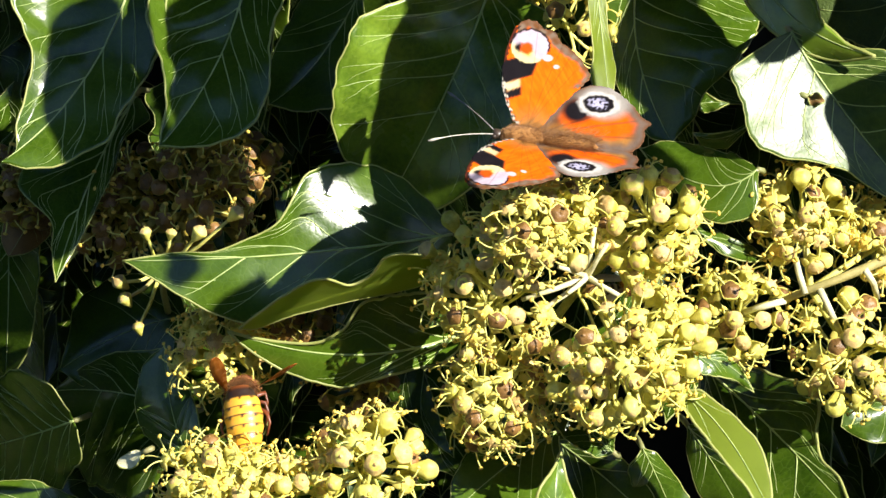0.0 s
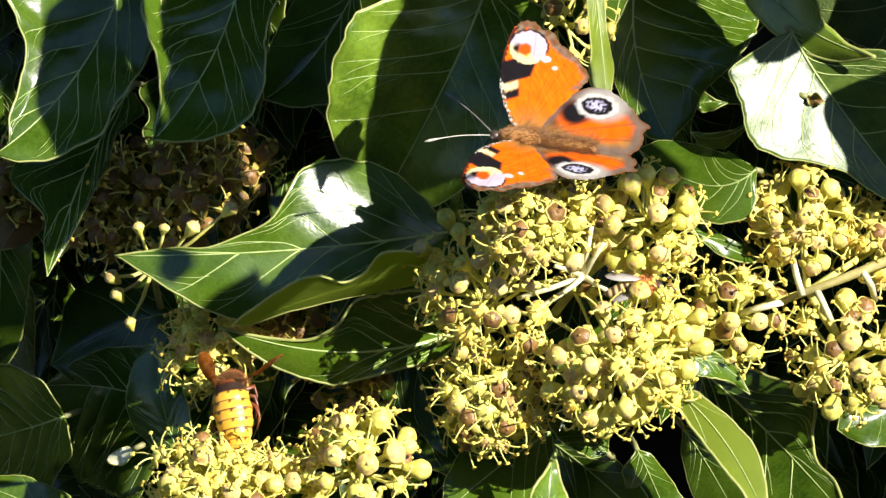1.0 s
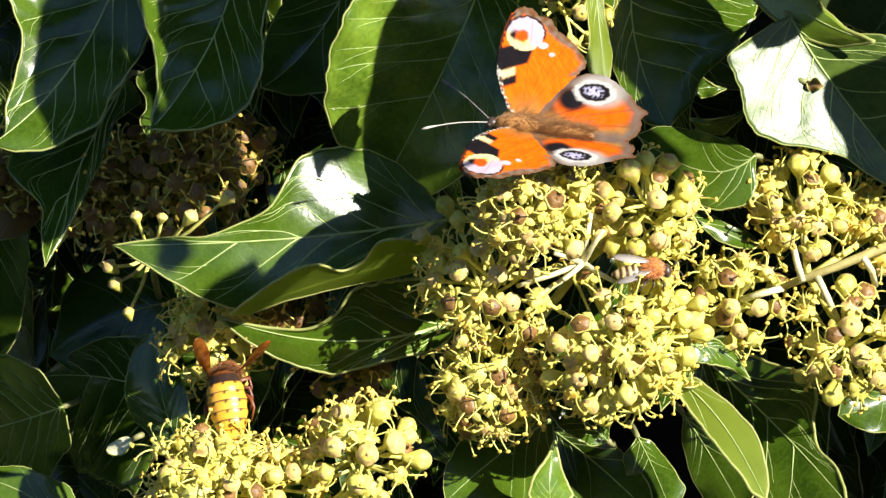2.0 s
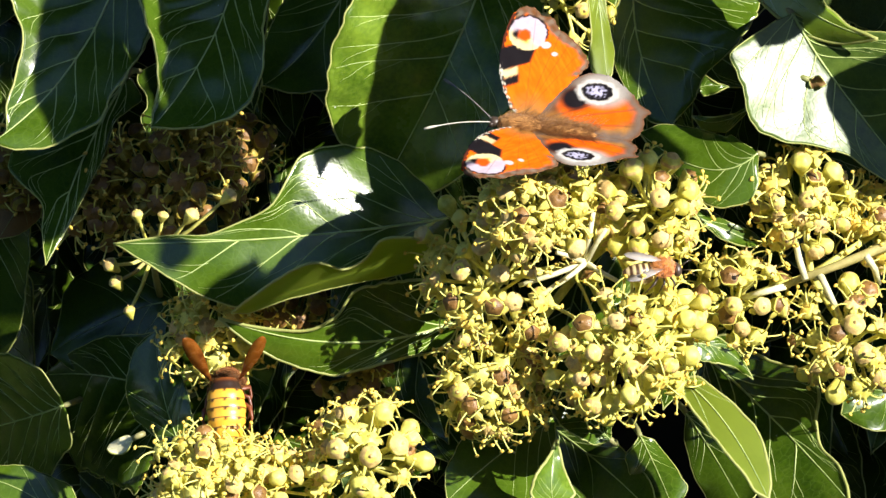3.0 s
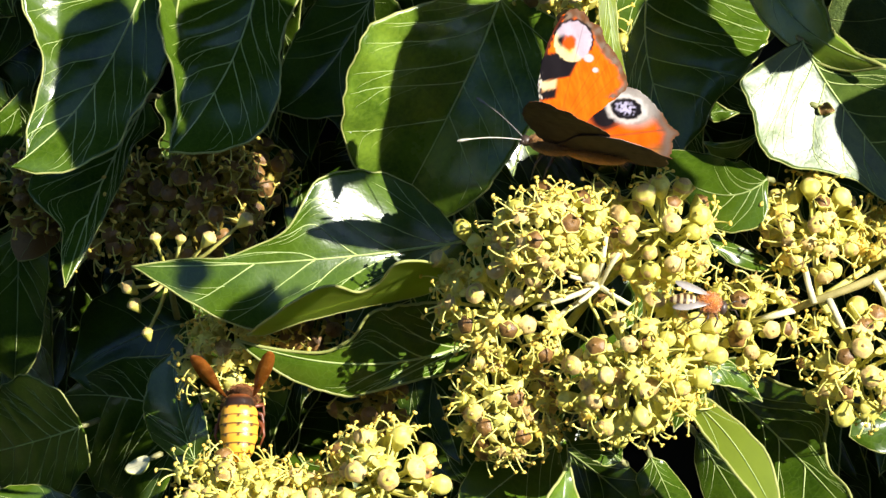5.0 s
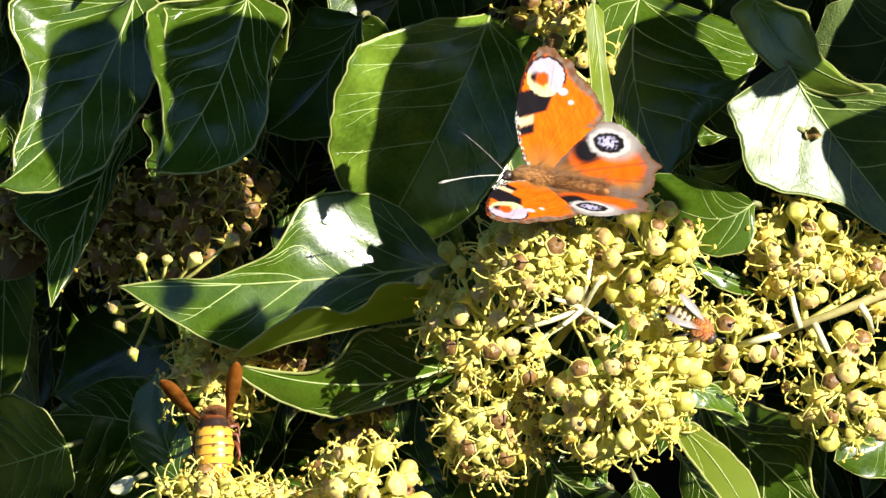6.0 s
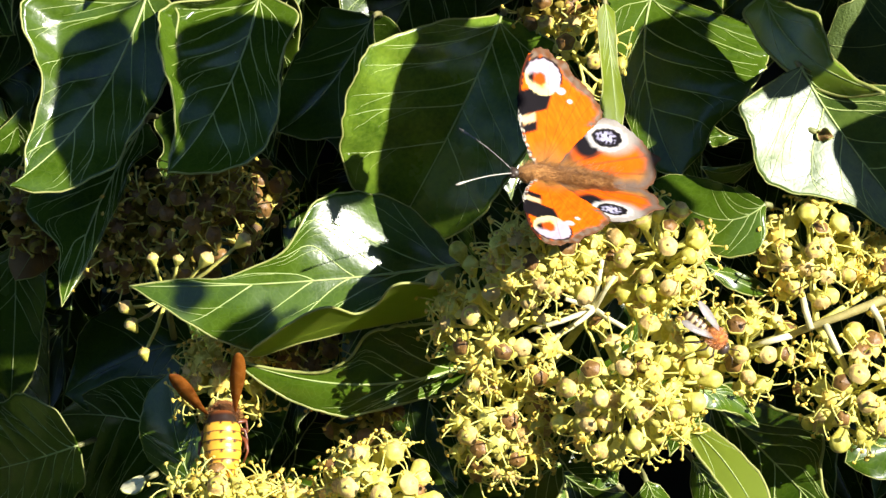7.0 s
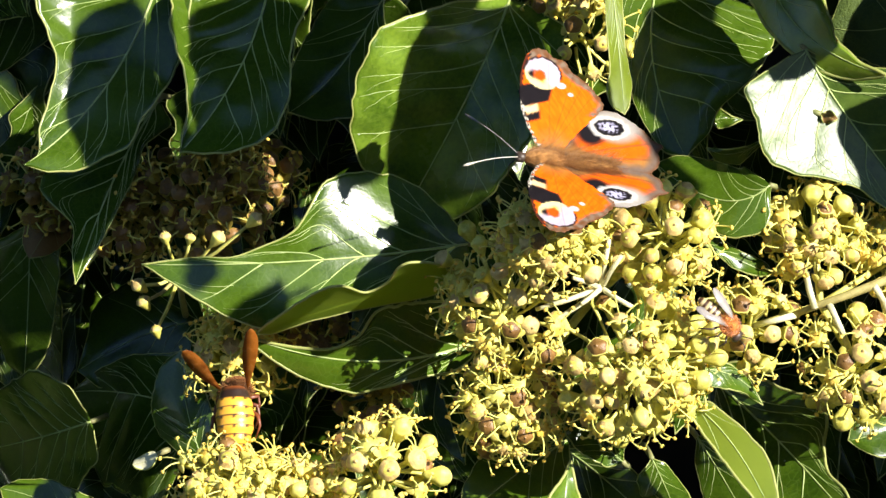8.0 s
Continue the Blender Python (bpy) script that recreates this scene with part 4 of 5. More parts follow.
RIGHT = (
    ((88.5, 8.0, 7.8), 12.0, (0, -1, 0.4), 30, 115, (0.55, 0.32, 0.13), 21,
     ((-1.1, 9.3, 'b'), (6.2, 6.9, 'b'), (-6.9, 0.0, 't'), (0.0, 0.4, 't'), (-4.1, -8.7, 't'), (3.5, -5.5, 'o'), (2.8, -11.7, 't'), (-12.4, 4.8, 'o'), (-11.0, -1.4, 'o'), (10.4, 2.1, 'o'))),
    ((73.2, 8.0, -15.9), 11.0, (-0.3, -1, 0), 26, 112, (0.52, 0.45, 0.03), 22,
     ((-3.0, 5.5, 's'), (-2.1, -1.4, 't'), (4.6, -1.4, 't'), (0.0, -6.9, 't'), (6.9, 6.9, 'o'), (-8.3, 7.6, 'o'))),
    ((100.4, 8.0, -25.6), 14.0, (0.1, -1, -0.3), 30, 112, (0.52, 0.38, 0.10), 23,
     ((3.5, 12.0, 's'), (-0.7, 3.9, 't'), (1.4, -2.8, 't'), (6.5, -9.0, 't'), (-4.1, -6.9, 's'), (2.1, -12.4, 'o'), (-7.6, -2.1, 'o'))),
    ((108.7, 14.0, 1.5), 10.0, (0.3, -1, 0.3), 22, 110, (0.7, 0.24, 0.06), 24, ()),
)
for c, r, ax, n, sp, mx, sd, hd in RIGHT:
    twig(right_head, [(90.4, 6.0, -9.9), c], 0.9, 0.8)
    umbel(right_head, c, r, ax, n, sp, mx, sd, hd)

low_head = cluster("ivy flower cluster with upright stamens under the hornet", (-53.2, 4.0, -63.6))
twig(low_head, [(-51.6, 0.0, -60.6), (-49.0, 30.0, -73.9), (-48.8, 120.0, -90.0)], 1.2, 1.8)
umbel(low_head, (-53.5, -4.0, -61.0), 14.5, (0, -0.8, 0.7), 42, 110, (0.66, 0.20, 0.14), 31,
      ((-2.1, 10.6, 't'), (-2.1, 4.1, 'o'), (-9.7, 3.5, 'b'), (4.8, 2.3, 't'), (-13.1, 10.4, 'o'), (-7.6, 11.7, 'o'), (4.8, 10.4, 'o')))
umbel(low_head, (-37.1, -2.0, -60.5), 10.0, (0, -0.9, 0.4), 18, 105, (0.6, 0.3, 0.1), 33, ((2.8, 4.1, 't'), (-2.1, 9.0, 'o')))
mid_head = cluster("round yellow-green ivy flower cluster in sun", (-18.5, 0.0, -53.7))
twig(mid_head, [(-18.5, 0.0, -53.7), (-15.0, 40.0, -66.0), (-13.1, 120.0, -80.7)], 1.1, 1.7)
umbel(mid_head, (-18.5, -2.0, -52.9), 13.5, (0, -1, 0.35), 42, 116, (0.60, 0.22, 0.18), 32,
      ((-5.5, 2.8, 't'), (2.1, 1.0, 't'), (14.1, -0.7, 'b'), (8.6, 3.5, 't'), (4.8, 10.6, 'b'), (-3.9, 10.6, 't'), (-7.6, -3.5, 'b'), (0.0, -5.9, 'b'), (9.7, -4.1, 'o')))

# Clusters in shade, most of their umbels painted darker to look it.
shade_head = cluster("ivy flower cluster deep in shade, the shade put into its colour", (-67.4, 50.0, 8.9))
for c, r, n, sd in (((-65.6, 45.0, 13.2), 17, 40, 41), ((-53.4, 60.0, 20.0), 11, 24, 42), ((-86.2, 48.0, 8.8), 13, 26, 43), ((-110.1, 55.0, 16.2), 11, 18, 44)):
    umbel(shade_head, c, r, (0, -1, 0.2), n, 105, (0.55, 0.4, 0.05), sd, shade_tone=True)
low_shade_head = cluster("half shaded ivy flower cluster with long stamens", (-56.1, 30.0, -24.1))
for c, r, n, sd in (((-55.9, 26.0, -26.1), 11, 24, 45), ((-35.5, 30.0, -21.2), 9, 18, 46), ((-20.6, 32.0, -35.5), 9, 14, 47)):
    umbel(low_shade_head, c, r, (0, -1, 0.2), n, 105, (0.7, 0.28, 0.02), sd, shade_tone=sd != 45)
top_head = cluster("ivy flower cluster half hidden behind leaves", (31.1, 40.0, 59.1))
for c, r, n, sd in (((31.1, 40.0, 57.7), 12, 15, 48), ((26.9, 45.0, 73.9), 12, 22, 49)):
    umbel(top_head, c, r, (0, -1, 0.1), n, 110, (0.55, 0.4, 0.05), sd, shade_tone=sd == 49)


# dry flowers left on bare stalks at the tip of the folded leaf
dry_head = cluster("dry pale flower heads on a bare stalk", (-72.0, 14.0, -4.1))
for p, k in (((-73.1, 6.0, 4.0), 0.9), ((-67.0, 8.0, 3.8), 0.8), ((-60.1, 8.0, 4.0), 1.0), ((-51.1, 10.0, 8.8), 1.0), ((-79.8, 10.0, -8.2), 1.0), ((-78.6, 12.0, -12.4), 1.1), ((-75.5, 14.0, -19.5), 0.9)):
    b0 = Vector((-70.8, 26.0, -5.5))
    e = Vector(p)
    twig(dry_head, [b0, b0.lerp(e, 0.5) + Vector((0, 2, -1)), e], 0.55, 0.4, STALK if k < 1.05 else BARK)
    fl = new("flower", flower_mesh("tan", 3, int(k * 10) % 3))
    fl.parent = dry_head
    fl.matrix_basis = Matrix.Translation(e * MM - spots[dry_head.name]) @ frame_towards(Vector((e.x - b0.x, -6, abs(e.z - b0.z) + 4)).normalized()) @ Matrix.Scale(0.8 * k, 4)
twig(dry_head, [(-70.8, 26.0, -5.5), (-71.8, 50.0, -11.5), (-73.2, 90.0, -18.0)], 0.7, 1.0, BARK)


# ---- butterfly ----
def spline(pts, per=8):
    out = []
    n = len(pts)
    for i in range(n):
        p0, p1, p2, p3 = (Vector(pts[(i + k - 1) % n]) for k in range(4))
        for q in range(per):
            u = q / per
            out.append(p1 + (p2 - p0) * 0.5 * u + (p0 * 2 - p1 * 5 + p2 * 4 - p3) * 0.5 * u * u + (p1 * 3 - p0 - p2 * 3 + p3) * 0.5 * u**3)
    return out


FORE = ((0, 0.8), (6, 4.2), (14, 5.9), (22, 5.0), (28.5, 3.2), (31.6, 0.4), (31.2, -2.6), (29.2, -4.4), (28.4, -7.0), (25.4, -8.4), (22.5, -11.4),
        (18.6, -14.0), (15.2, -15.2), (12.2, -13.0), (6.5, -7.5), (1.0, -2.6))
HIND = ((0.5, -0.5), (6, -3.5), (12, -7), (15.5, -12), (16.0, -16.5), (14.0, -20.5), (11.2, -24.0), (8.8, -26.2), (7.4, -28.8), (5.6, -27.6),
        (2.6, -27.8), (-0.2, -26.2), (-1.6, -23), (-1.2, -14), (-0.4, -6))
ORANGE, BLACK, BROWN, GREY = (0.80, 0.115, 0.003), (0.010, 0.008, 0.010), (0.15, 0.060, 0.022), (0.20, 0.145, 0.105)
HIND_GREY = (0.15, 0.105, 0.080)
GOLD = (0.34, 0.15, 0.035)
CREAM, LILAC, WHITE, RUST = (0.68, 0.57, 0.30), (0.50, 0.40, 0.47), (0.54, 0.51, 0.48), (0.56, 0.075, 0.005)


def blend(a, b, f):
    f = max(0.0, min(1.0, f))
    f = f * f * (3 - 2 * f)
    return tuple(x + (y - x) * f for x, y in zip(a, b))


def inside(d, r, soft=0.3):
    return 0.5 + (r - d) / (2 * soft)


def fore_pigment(x, y, edge):
    c = ORANGE
    j = 0.5 * noise.noise(Vector((x * 0.8, y * 0.8, 3)))
    c = blend(c, (0.82, 0.155, 0.004), 0.4 + 1.0 * noise.noise(Vector((x * 0.35, (y - 0.4 * x) * 1.6, 11))))
    c = blend(c, GOLD, inside(math.hypot(x, y + 1), 6.0 + 2 * j, 2.8) * 0.85)
    # dark margin
    margin = 1.4 + 1.4 * j + (0.9 if x > 20 else 0)
    if y < 2 and x > 12:
        c = blend(c, blend(GREY, BROWN, 0.5 + 0.9 * noise.noise(Vector((x * 0.6, y * 0.6, 8)))), inside(edge, margin, 0.7))
        c = blend(c, BROWN, inside(edge, 0.5, 0.3) * 0.7)
    # costal bars
    front = y - (3.5 - 0.02 * (x - 14) ** 2 * 0.3)
    for x0, x1, col, depth in ((9.2, 11.6, BLACK, 3.4), (11.6, 13.8, CREAM, 3.0), (13.8, 20.4, BLACK, 5.4 + (x - 13.8) * 0.35)):
        f = min(inside(abs(x + 0.35 * (y - 4) - (x0 + x1) / 2), (x1 - x0) / 2, 0.35), inside(-y, depth - 4.6, 0.5))
        c = blend(c, col, f)
    # eye: black arc towards the tip, lilac outer half, cream inner half, rust pupil
    wob = 0.35 * noise.noise(Vector((x * 1.1, y * 1.1, 5)))
    d = math.hypot((x - 24.0) / 1.08, y + 0.9) + wob
    c = blend(c, BLACK, inside(d, 5.0, 0.25) * max(0.0, min(1.0, (x - 0.25 * y - 23.0) * 0.6)))
    ring = blend(CREAM, LILAC, (x - 0.8 * y - 21.8) * 0.5)
    c = blend(c, ring, inside(d, 4.45, 0.2))
    c = blend(c, BLACK, inside(math.hypot((x - 23.9) * 0.8, y - 1.7) + wob, 1.1, 0.5) * 0.85)
    c = blend(c, (0.75, 0.42, 0.05), inside(math.hypot(x - 22.4, y + 0.6) + wob, 1.4, 0.6) * 0.6)
    c = blend(c, RUST, inside(math.hypot((x - 23.6) * 0.9, y + 0.1) + wob, 1.55, 0.45))
    for px, py, r in ((20.6, -5.2, 1.15), (18.0, -7.2, 0.7)):
        c = blend(c, blend(WHITE, LILAC, 0.4), inside(math.hypot((x - px) * 1.2, y - py), r, 0.25))
    # scattered pale and dark scales
    c = blend(c, blend(c, BLACK, 0.5), (noise.noise(Vector((x * 4, y * 4, 7))) - 0.25) * 0.8)
    # striped front edge
    if y > 0.3 and x < 30 and edge < 0.9:
        c = blend(BLACK, (0.6, 0.55, 0.45), 0.5 + 0.6 * math.sin(x * 5.2)) if x < 16 else blend(c, BLACK, 0.8)
    # dark veins
    for sl, x0 in ((-0.38, 2), (-0.55, 2), (-0.78, 2), (-0.1, 3)):
        c = blend(c, blend(c, BLACK, 0.35), inside(abs(y + 0.3 - sl * (x - x0)), 0.12, 0.12))
    return c


def hind_pigment(x, y, edge):
    j = 0.5 * noise.noise(Vector((x * 0.7, y * 0.7, 9)))
    c = blend(BROWN, GOLD, inside(x, 3.4 + j, 1.6))
    c = blend(c, ORANGE, inside(math.hypot((x - 6.8) / 1.25, (y + 16.5) / 2.2), 4.3 + j, 0.8))
    for sl in (0.10, 0.30, 0.52):
        c = blend(c, blend(c, BROWN, 0.6), inside(abs(x - 0.6 + sl * (y + 2)), 0.22, 0.22))
    c = blend(c, HIND_GREY, inside(edge, 2.4 + j, 1.2))
    c = blend(c, BROWN, inside(edge, 0.8, 0.4) * 0.6)
    wob = 0.45 * noise.noise(Vector((x * 0.9, y * 0.9, 4)))
    d = math.hypot((x - 10.9) * 1.08, (y + 15.4) * 0.74) + wob
    c = blend(c, (0.33, 0.30, 0.27), inside(math.hypot((x - 11.6) * 0.95, (y + 16.8) * 0.72), 4.4, 1.2))
    c = blend(c, BLACK, inside(math.hypot((x - 8.2) * 0.8, (y + 10.6) * 0.75), 2.6, 0.9))
    c = blend(c, WHITE, inside(d, 3.7, 0.45))
    c = blend(c, BLACK, inside(d, 2.75, 0.3))
    c = blend(c, (0.42, 0.40, 0.56), inside(math.hypot((x - 11.0) * 1.1, (y + 15.2) * 0.75) + wob, 1.75, 0.4) * max(0.0, 0.55 + 1.3 * noise.noise(Vector((x * 1.5, y * 1.5, 1)))))
    c = blend(c, blend(c, BLACK, 0.5), (noise.noise(Vector((x * 4, y * 4, 2))) - 0.2) * 0.8)
    return c


def wing_mesh(name, outline, pigment, side, camber):
    pts = spline(outline, 12)
    cx, cy = sum(p.x for p in pts) / len(pts), sum(p.y for p in pts) / len(pts)
    rng = random.Random(5)
    rag = [1 + 0.010 * math.sin(0.9 * k) + rng.uniform(-0.014, 0.014) for k in range(len(pts))]
    rings = 64
    bm = bmesh.new()
    lay = bm.verts.layers.float_color.new("pigment")
    seg = [(pts[k], pts[(k + 1) % len(pts)]) for k in range(len(pts))]

    def edge_distance(x, y):
        best = 1e9
        for p, q in seg[::3]:
            best = min(best, (p.x - x) ** 2 + (p.y - y) ** 2)
        return math.sqrt(best)

    def vert(x, y):
        z = camber * math.sin(min(1, abs(x) / 25) * math.pi) + 0.05 * math.sin(1.3 * y - 0.5 * x)
        v = bm.verts.new((side * x * MM, y * MM, z * MM))
        v[lay] = (*pigment(x, y, edge_distance(x, y)), 1)
        return v

    centre = vert(cx, cy)
    prev = None
    for r in range(1, rings + 1):
        f = r / rings
        ring = [vert(cx + (p.x - cx) * f * (rag[k] if r == rings else 1), cy + (p.y - cy) * f * (rag[k] if r == rings else 1)) for k, p in enumerate(pts)]
        for k in range(len(ring)):
            k2 = (k + 1) % len(ring)
            if prev is None:
                bm.faces.new((centre, ring[k], ring[k2]))
            else:
                bm.faces.new((prev[k], ring[k], ring[k2], prev[k2]))
        prev = ring
    if side > 0:
        bmesh.ops.reverse_faces(bm, faces=bm.faces)
    return mesh_of(name, bm, WING, WING_UNDER)


butterfly = tagged(new("butterfly"), "orange-red butterfly with eyespots feeding on ivy flowers", "butterfly")
bm = bmesh.new()
ellipsoid(bm, (0, 1.3 * MM, 0.4 * MM), (2.8 * MM, 5.6 * MM, 2.6 * MM), 18, 14)
ellipsoid(bm, (0, -9.5 * MM, -0.2 * MM), (2.3 * MM, 7.8 * MM, 2.1 * MM), 18, 14)
for v in bm.verts:
    v.co += v.co.normalized() * 0.00006 * noise.noise(v.co * 2600)
part("body", bm, FUR, butterfly, "furry brown thorax and abdomen")
rng = random.Random(4)
bm = bmesh.new()
for q in range(2600):
    yy = rng.uniform(-16, 7.5)
    rad = 2.6 * math.sqrt(max(0.02, 1 - ((yy - 1.3) / 5.8) ** 2)) if yy > -3 else 2.2 * math.sqrt(max(0.02, 1 - ((yy + 9.5) / 7.8) ** 2))
    a = rng.uniform(0.0, math.pi)
    p = Vector((rad * math.cos(a), yy, 0.3 + rad * math.sin(a) * 0.95))
    d = Vector((math.cos(a) * 0.7, -1.1, math.sin(a) * 0.5)) + Vector((rng.uniform(-.7, .7), rng.uniform(-.6, .6), rng.uniform(-.3, .5)))
    ln = rng.uniform(0.8, 2.0) if abs(math.cos(a)) < 0.8 else rng.uniform(2.0, 5.0)
    tube(bm, [p * MM, (p + d.normalized() * ln) * MM], [0.05 * MM, 0.015 * MM], 3, cap=False)
part("fur", bm, FUR, butterfly, "long golden-brown hairs")
bm = bmesh.new()
ellipsoid(bm, (0, 7.4 * MM, 0.3 * MM), (1.4 * MM, 1.4 * MM, 1.3 * MM), 14, 10)
part("head", bm, DARK, butterfly)
for sx in (1, -1):
    bm = bmesh.new()
    ellipsoid(bm, (sx * 1.1 * MM, 8.0 * MM, 0.3 * MM), (0.5 * MM, 0.7 * MM, 0.7 * MM), 10, 8)
    part("eye", bm, DARK, butterfly)
    bm = bmesh.new()
    tip = Vector((8.5, 21.5, 4.0)) if sx > 0 else Vector((-8.0, 22.5, 2.5))
    p0 = Vector((sx * 0.6, 8.3, 0.8))
    pts = [(p0.lerp(tip, q / 14) + Vector((0, 0, 0.8 * math.sin(q / 14 * math.pi)))) * MM for q in range(15)]
    tube(bm, pts, [0.13 * MM] * 11 + [0.18 * MM, 0.3 * MM, 0.36 * MM, 0.22 * MM], 6)
    part("antenna", bm, PALE_FEELER if sx < 0 else GREY_FEELER, butterfly)
    for q, (ly, lx) in enumerate(((2.5, 4.0), (-0.5, 5.0))):
        bm = bmesh.new()
        tube(bm, [(sx * 1.2 * MM, ly * MM, -1.2 * MM), (sx * lx * MM, (ly + 1.5) * MM, -3.0 * MM), (sx * (lx - 1) * MM, (ly + 2.5) * MM, -8.5 * MM)],
             [0.3 * MM, 0.25 * MM, 0.15 * MM], 6)
        part("leg", bm, DARK, butterfly)
bm = bmesh.new()
tube(bm, [(0, 8.4 * MM, -0.3 * MM), (0, 9.6 * MM, -2.5 * MM), (0, 9.0 * MM, -6.5 * MM)], [0.2 * MM, 0.16 * MM, 0.1 * MM], 6)
part("proboscis", bm, DARK, butterfly)
wings = []
for sx in (1, -1):
    for nm, outline, pig, up in (("forewing", FORE, fore_pigment, 0.9), ("hindwing", HIND, hind_pigment, 0.4)):
        w = new(nm, wing_mesh(nm, outline, pig, sx, 0.8))
        w.parent = butterfly
        th = w.modifiers.new("thickness", "SOLIDIFY")
        th.thickness, th.offset, th.material_offset = 0.00012, 0, 1
        tagged(w, "orange wing with a lilac and cream eyespot" if nm == "forewing" else "brown-orange wing with a black and blue eyespot")
        wings.append((w, sx, up, nm))


# ---- hornet ----
def banded(bm, profile_len, radius, bands, name, n=28, m=40, flat=0.9, blunt=0.62, taper=0.25):
    """A tapered abdomen along -y with a pigment that bands gives for (along 0..1, around)."""
    lay = bm.verts.layers.float_color.new("pigment")
    prev = None
    for i in range(m + 1):
        f = i / m
        r = radius * (math.sin(math.pi * min(1, f * 0.9 + 0.08)) ** blunt) * (1 - taper * f)
        r *= 1 + 0.025 * math.sin(2 * math.pi * f * 5.5)
        ring = []
        for k in range(n):
            a = 2 * math.pi * k / n
            v = bm.verts.new((r * math.cos(a), -f * profile_len, r * flat * math.sin(a)))
            v[lay] = (*bands(f, a), 1)
            ring.append(v)
        if prev:
            for k in range(n):
                bm.faces.new((prev[k], ring[k], ring[(k + 1) % n], prev[(k + 1) % n]))
        else:
            bm.faces.new(ring)
        prev = ring
    bm.faces.new(prev[::-1])


def hornet_bands(f, a):
    yellow, black, russet = (0.84, 0.42, 0.04), (0.03, 0.015, 0.01), (0.22, 0.06, 0.015)
    if f < 0.16:
        return blend(russet, black, f * 14)
    seg = (f - 0.16) / 0.84 * 6.4
    s = seg - math.floor(seg)
    c = yellow
    c = blend(c, black, inside(s, 0.12, 0.06))
    for a0 in (math.pi * 0.5 - 0.75, math.pi * 0.5 + 0.75, math.pi * 0.5):
        c = blend(c, black, inside(math.hypot((a - a0) * (1.6 if a0 != math.pi * 0.5 else 3.5), (s - 0.22) * 1.3), 0.2, 0.06))
    return c


hornet = tagged(new("hornet"), "large yellow and brown hornet feeding on ivy flowers", "hornet")
bm = bmesh.new()
banded(bm, 18.0 * MM, 5.2 * MM, hornet_bands, "abdomen", 44, 80, blunt=0.5, taper=0.2)
ob = part("abdomen", bm, HORNET, hornet, "yellow abdomen with black bands and dots")
ob.matrix_basis = pose(0, 7.0 * MM, 3.6 * MM, 56, 0, 0)
bm = bmesh.new()
ellipsoid(bm, (0, 11.5 * MM, 0), (3.9 * MM, 5.2 * MM, 3.6 * MM), 20, 14)
for v in bm.verts:
    v.co += (v.co - Vector((0, 11.5 * MM, 0))).normalized() * 0.0002 * noise.noise(v.co * 2500)
part("thorax", bm, BROWN_SHELL, hornet, "hairy dark brown thorax")
rng = random.Random(8)
bm = bmesh.new()
for q in range(900):
    d = Vector((rng.gauss(0, 1), rng.gauss(0, 1), abs(rng.gauss(0, 1)))).normalized()
    p = Vector((d.x * 3.9, 11.5 + d.y * 5.2, d.z * 3.6))
    tube(bm, [p * MM, (p + d * rng.uniform(0.6, 1.5)) * MM], [0.05 * MM, 0.02 * MM], 3)
part("hair", bm, HORNET_HAIR, hornet, "short russet hair")
bm = bmesh.new()
ellipsoid(bm, (0, 18.6 * MM, -1.0 * MM), (3.6 * MM, 2.4 * MM, 3.2 * MM), 16, 12)
part("head", bm, LEG, hornet)
WING_H = ((0, 0), (4.5, 0.7), (11, 1.6), (17, 1.4), (19.8, 0.2), (17.8, -1.5), (12, -2.0), (5, -1.0))
hornet_wings = []
for sx in (1, -1):
    pts = spline(WING_H, 5)
    bm = bmesh.new()
    top = [bm.verts.new((p.x * MM, p.y * MM, (0.5 * math.sin(p.x * 0.25) + 0.25 * p.y) * MM)) for p in pts]
    bm.faces.new(top)
    bmesh.ops.triangulate(bm, faces=bm.faces)
    w = part("wing", bm, AMBER, hornet, "folded amber wing")
    th = w.modifiers.new("thickness", "SOLIDIFY")
    th.thickness = 0.00015
    hornet_wings.append((w, sx))
    for q, (ly, kx, ky) in enumerate(((9.0, 5.6, 5.0), (12.0, 5.2, 12.0), (15.0, 5.0, 19.0))):
        bm = bmesh.new()
        tube(bm, [(sx * 2.5 * MM, ly * MM, -2.5 * MM), (sx * kx * MM, ky * MM, -3.5 * MM), (sx * (kx + 0.4) * MM, (ky - 1.5) * MM, -5.5 * MM),
                  (sx * (kx - 0.8) * MM, (ky - 2) * MM, -8.5 * MM)], [0.6 * MM, 0.6 * MM, 0.35 * MM, 0.22 * MM], 7)
        part("leg", bm, LEG, hornet)

# ---- bee ----


def bee_bands(f, a):
    s = f * 5 - math.floor(f * 5)
    return blend((0.055, 0.024, 0.010), (0.58, 0.46, 0.24), inside(s, 0.36, 0.10))


bee = tagged(new("bee"), "small bee with an orange furry thorax crawling over flowers", "bee")
bm = bmesh.new()
banded(bm, 7.5 * MM, 2.3 * MM, bee_bands, "abdomen", 20, 30)
ob = part("abdomen", bm, HORNET, bee, "brown abdomen with pale bands")
ob.location = (0, -0.5 * MM, 0)
bm = bmesh.new()
ellipsoid(bm, (0, 2.0 * MM, 0.3 * MM), (2.4 * MM, 2.6 * MM, 2.2 * MM), 18, 14)
for v in bm.verts:
    v.co += v.co.normalized() * 0.0003 * noise.noise(v.co * 3000)
part("thorax", bm, ORANGE_FUR, bee, "orange furry thorax")
rng = random.Random(12)
bm = bmesh.new()
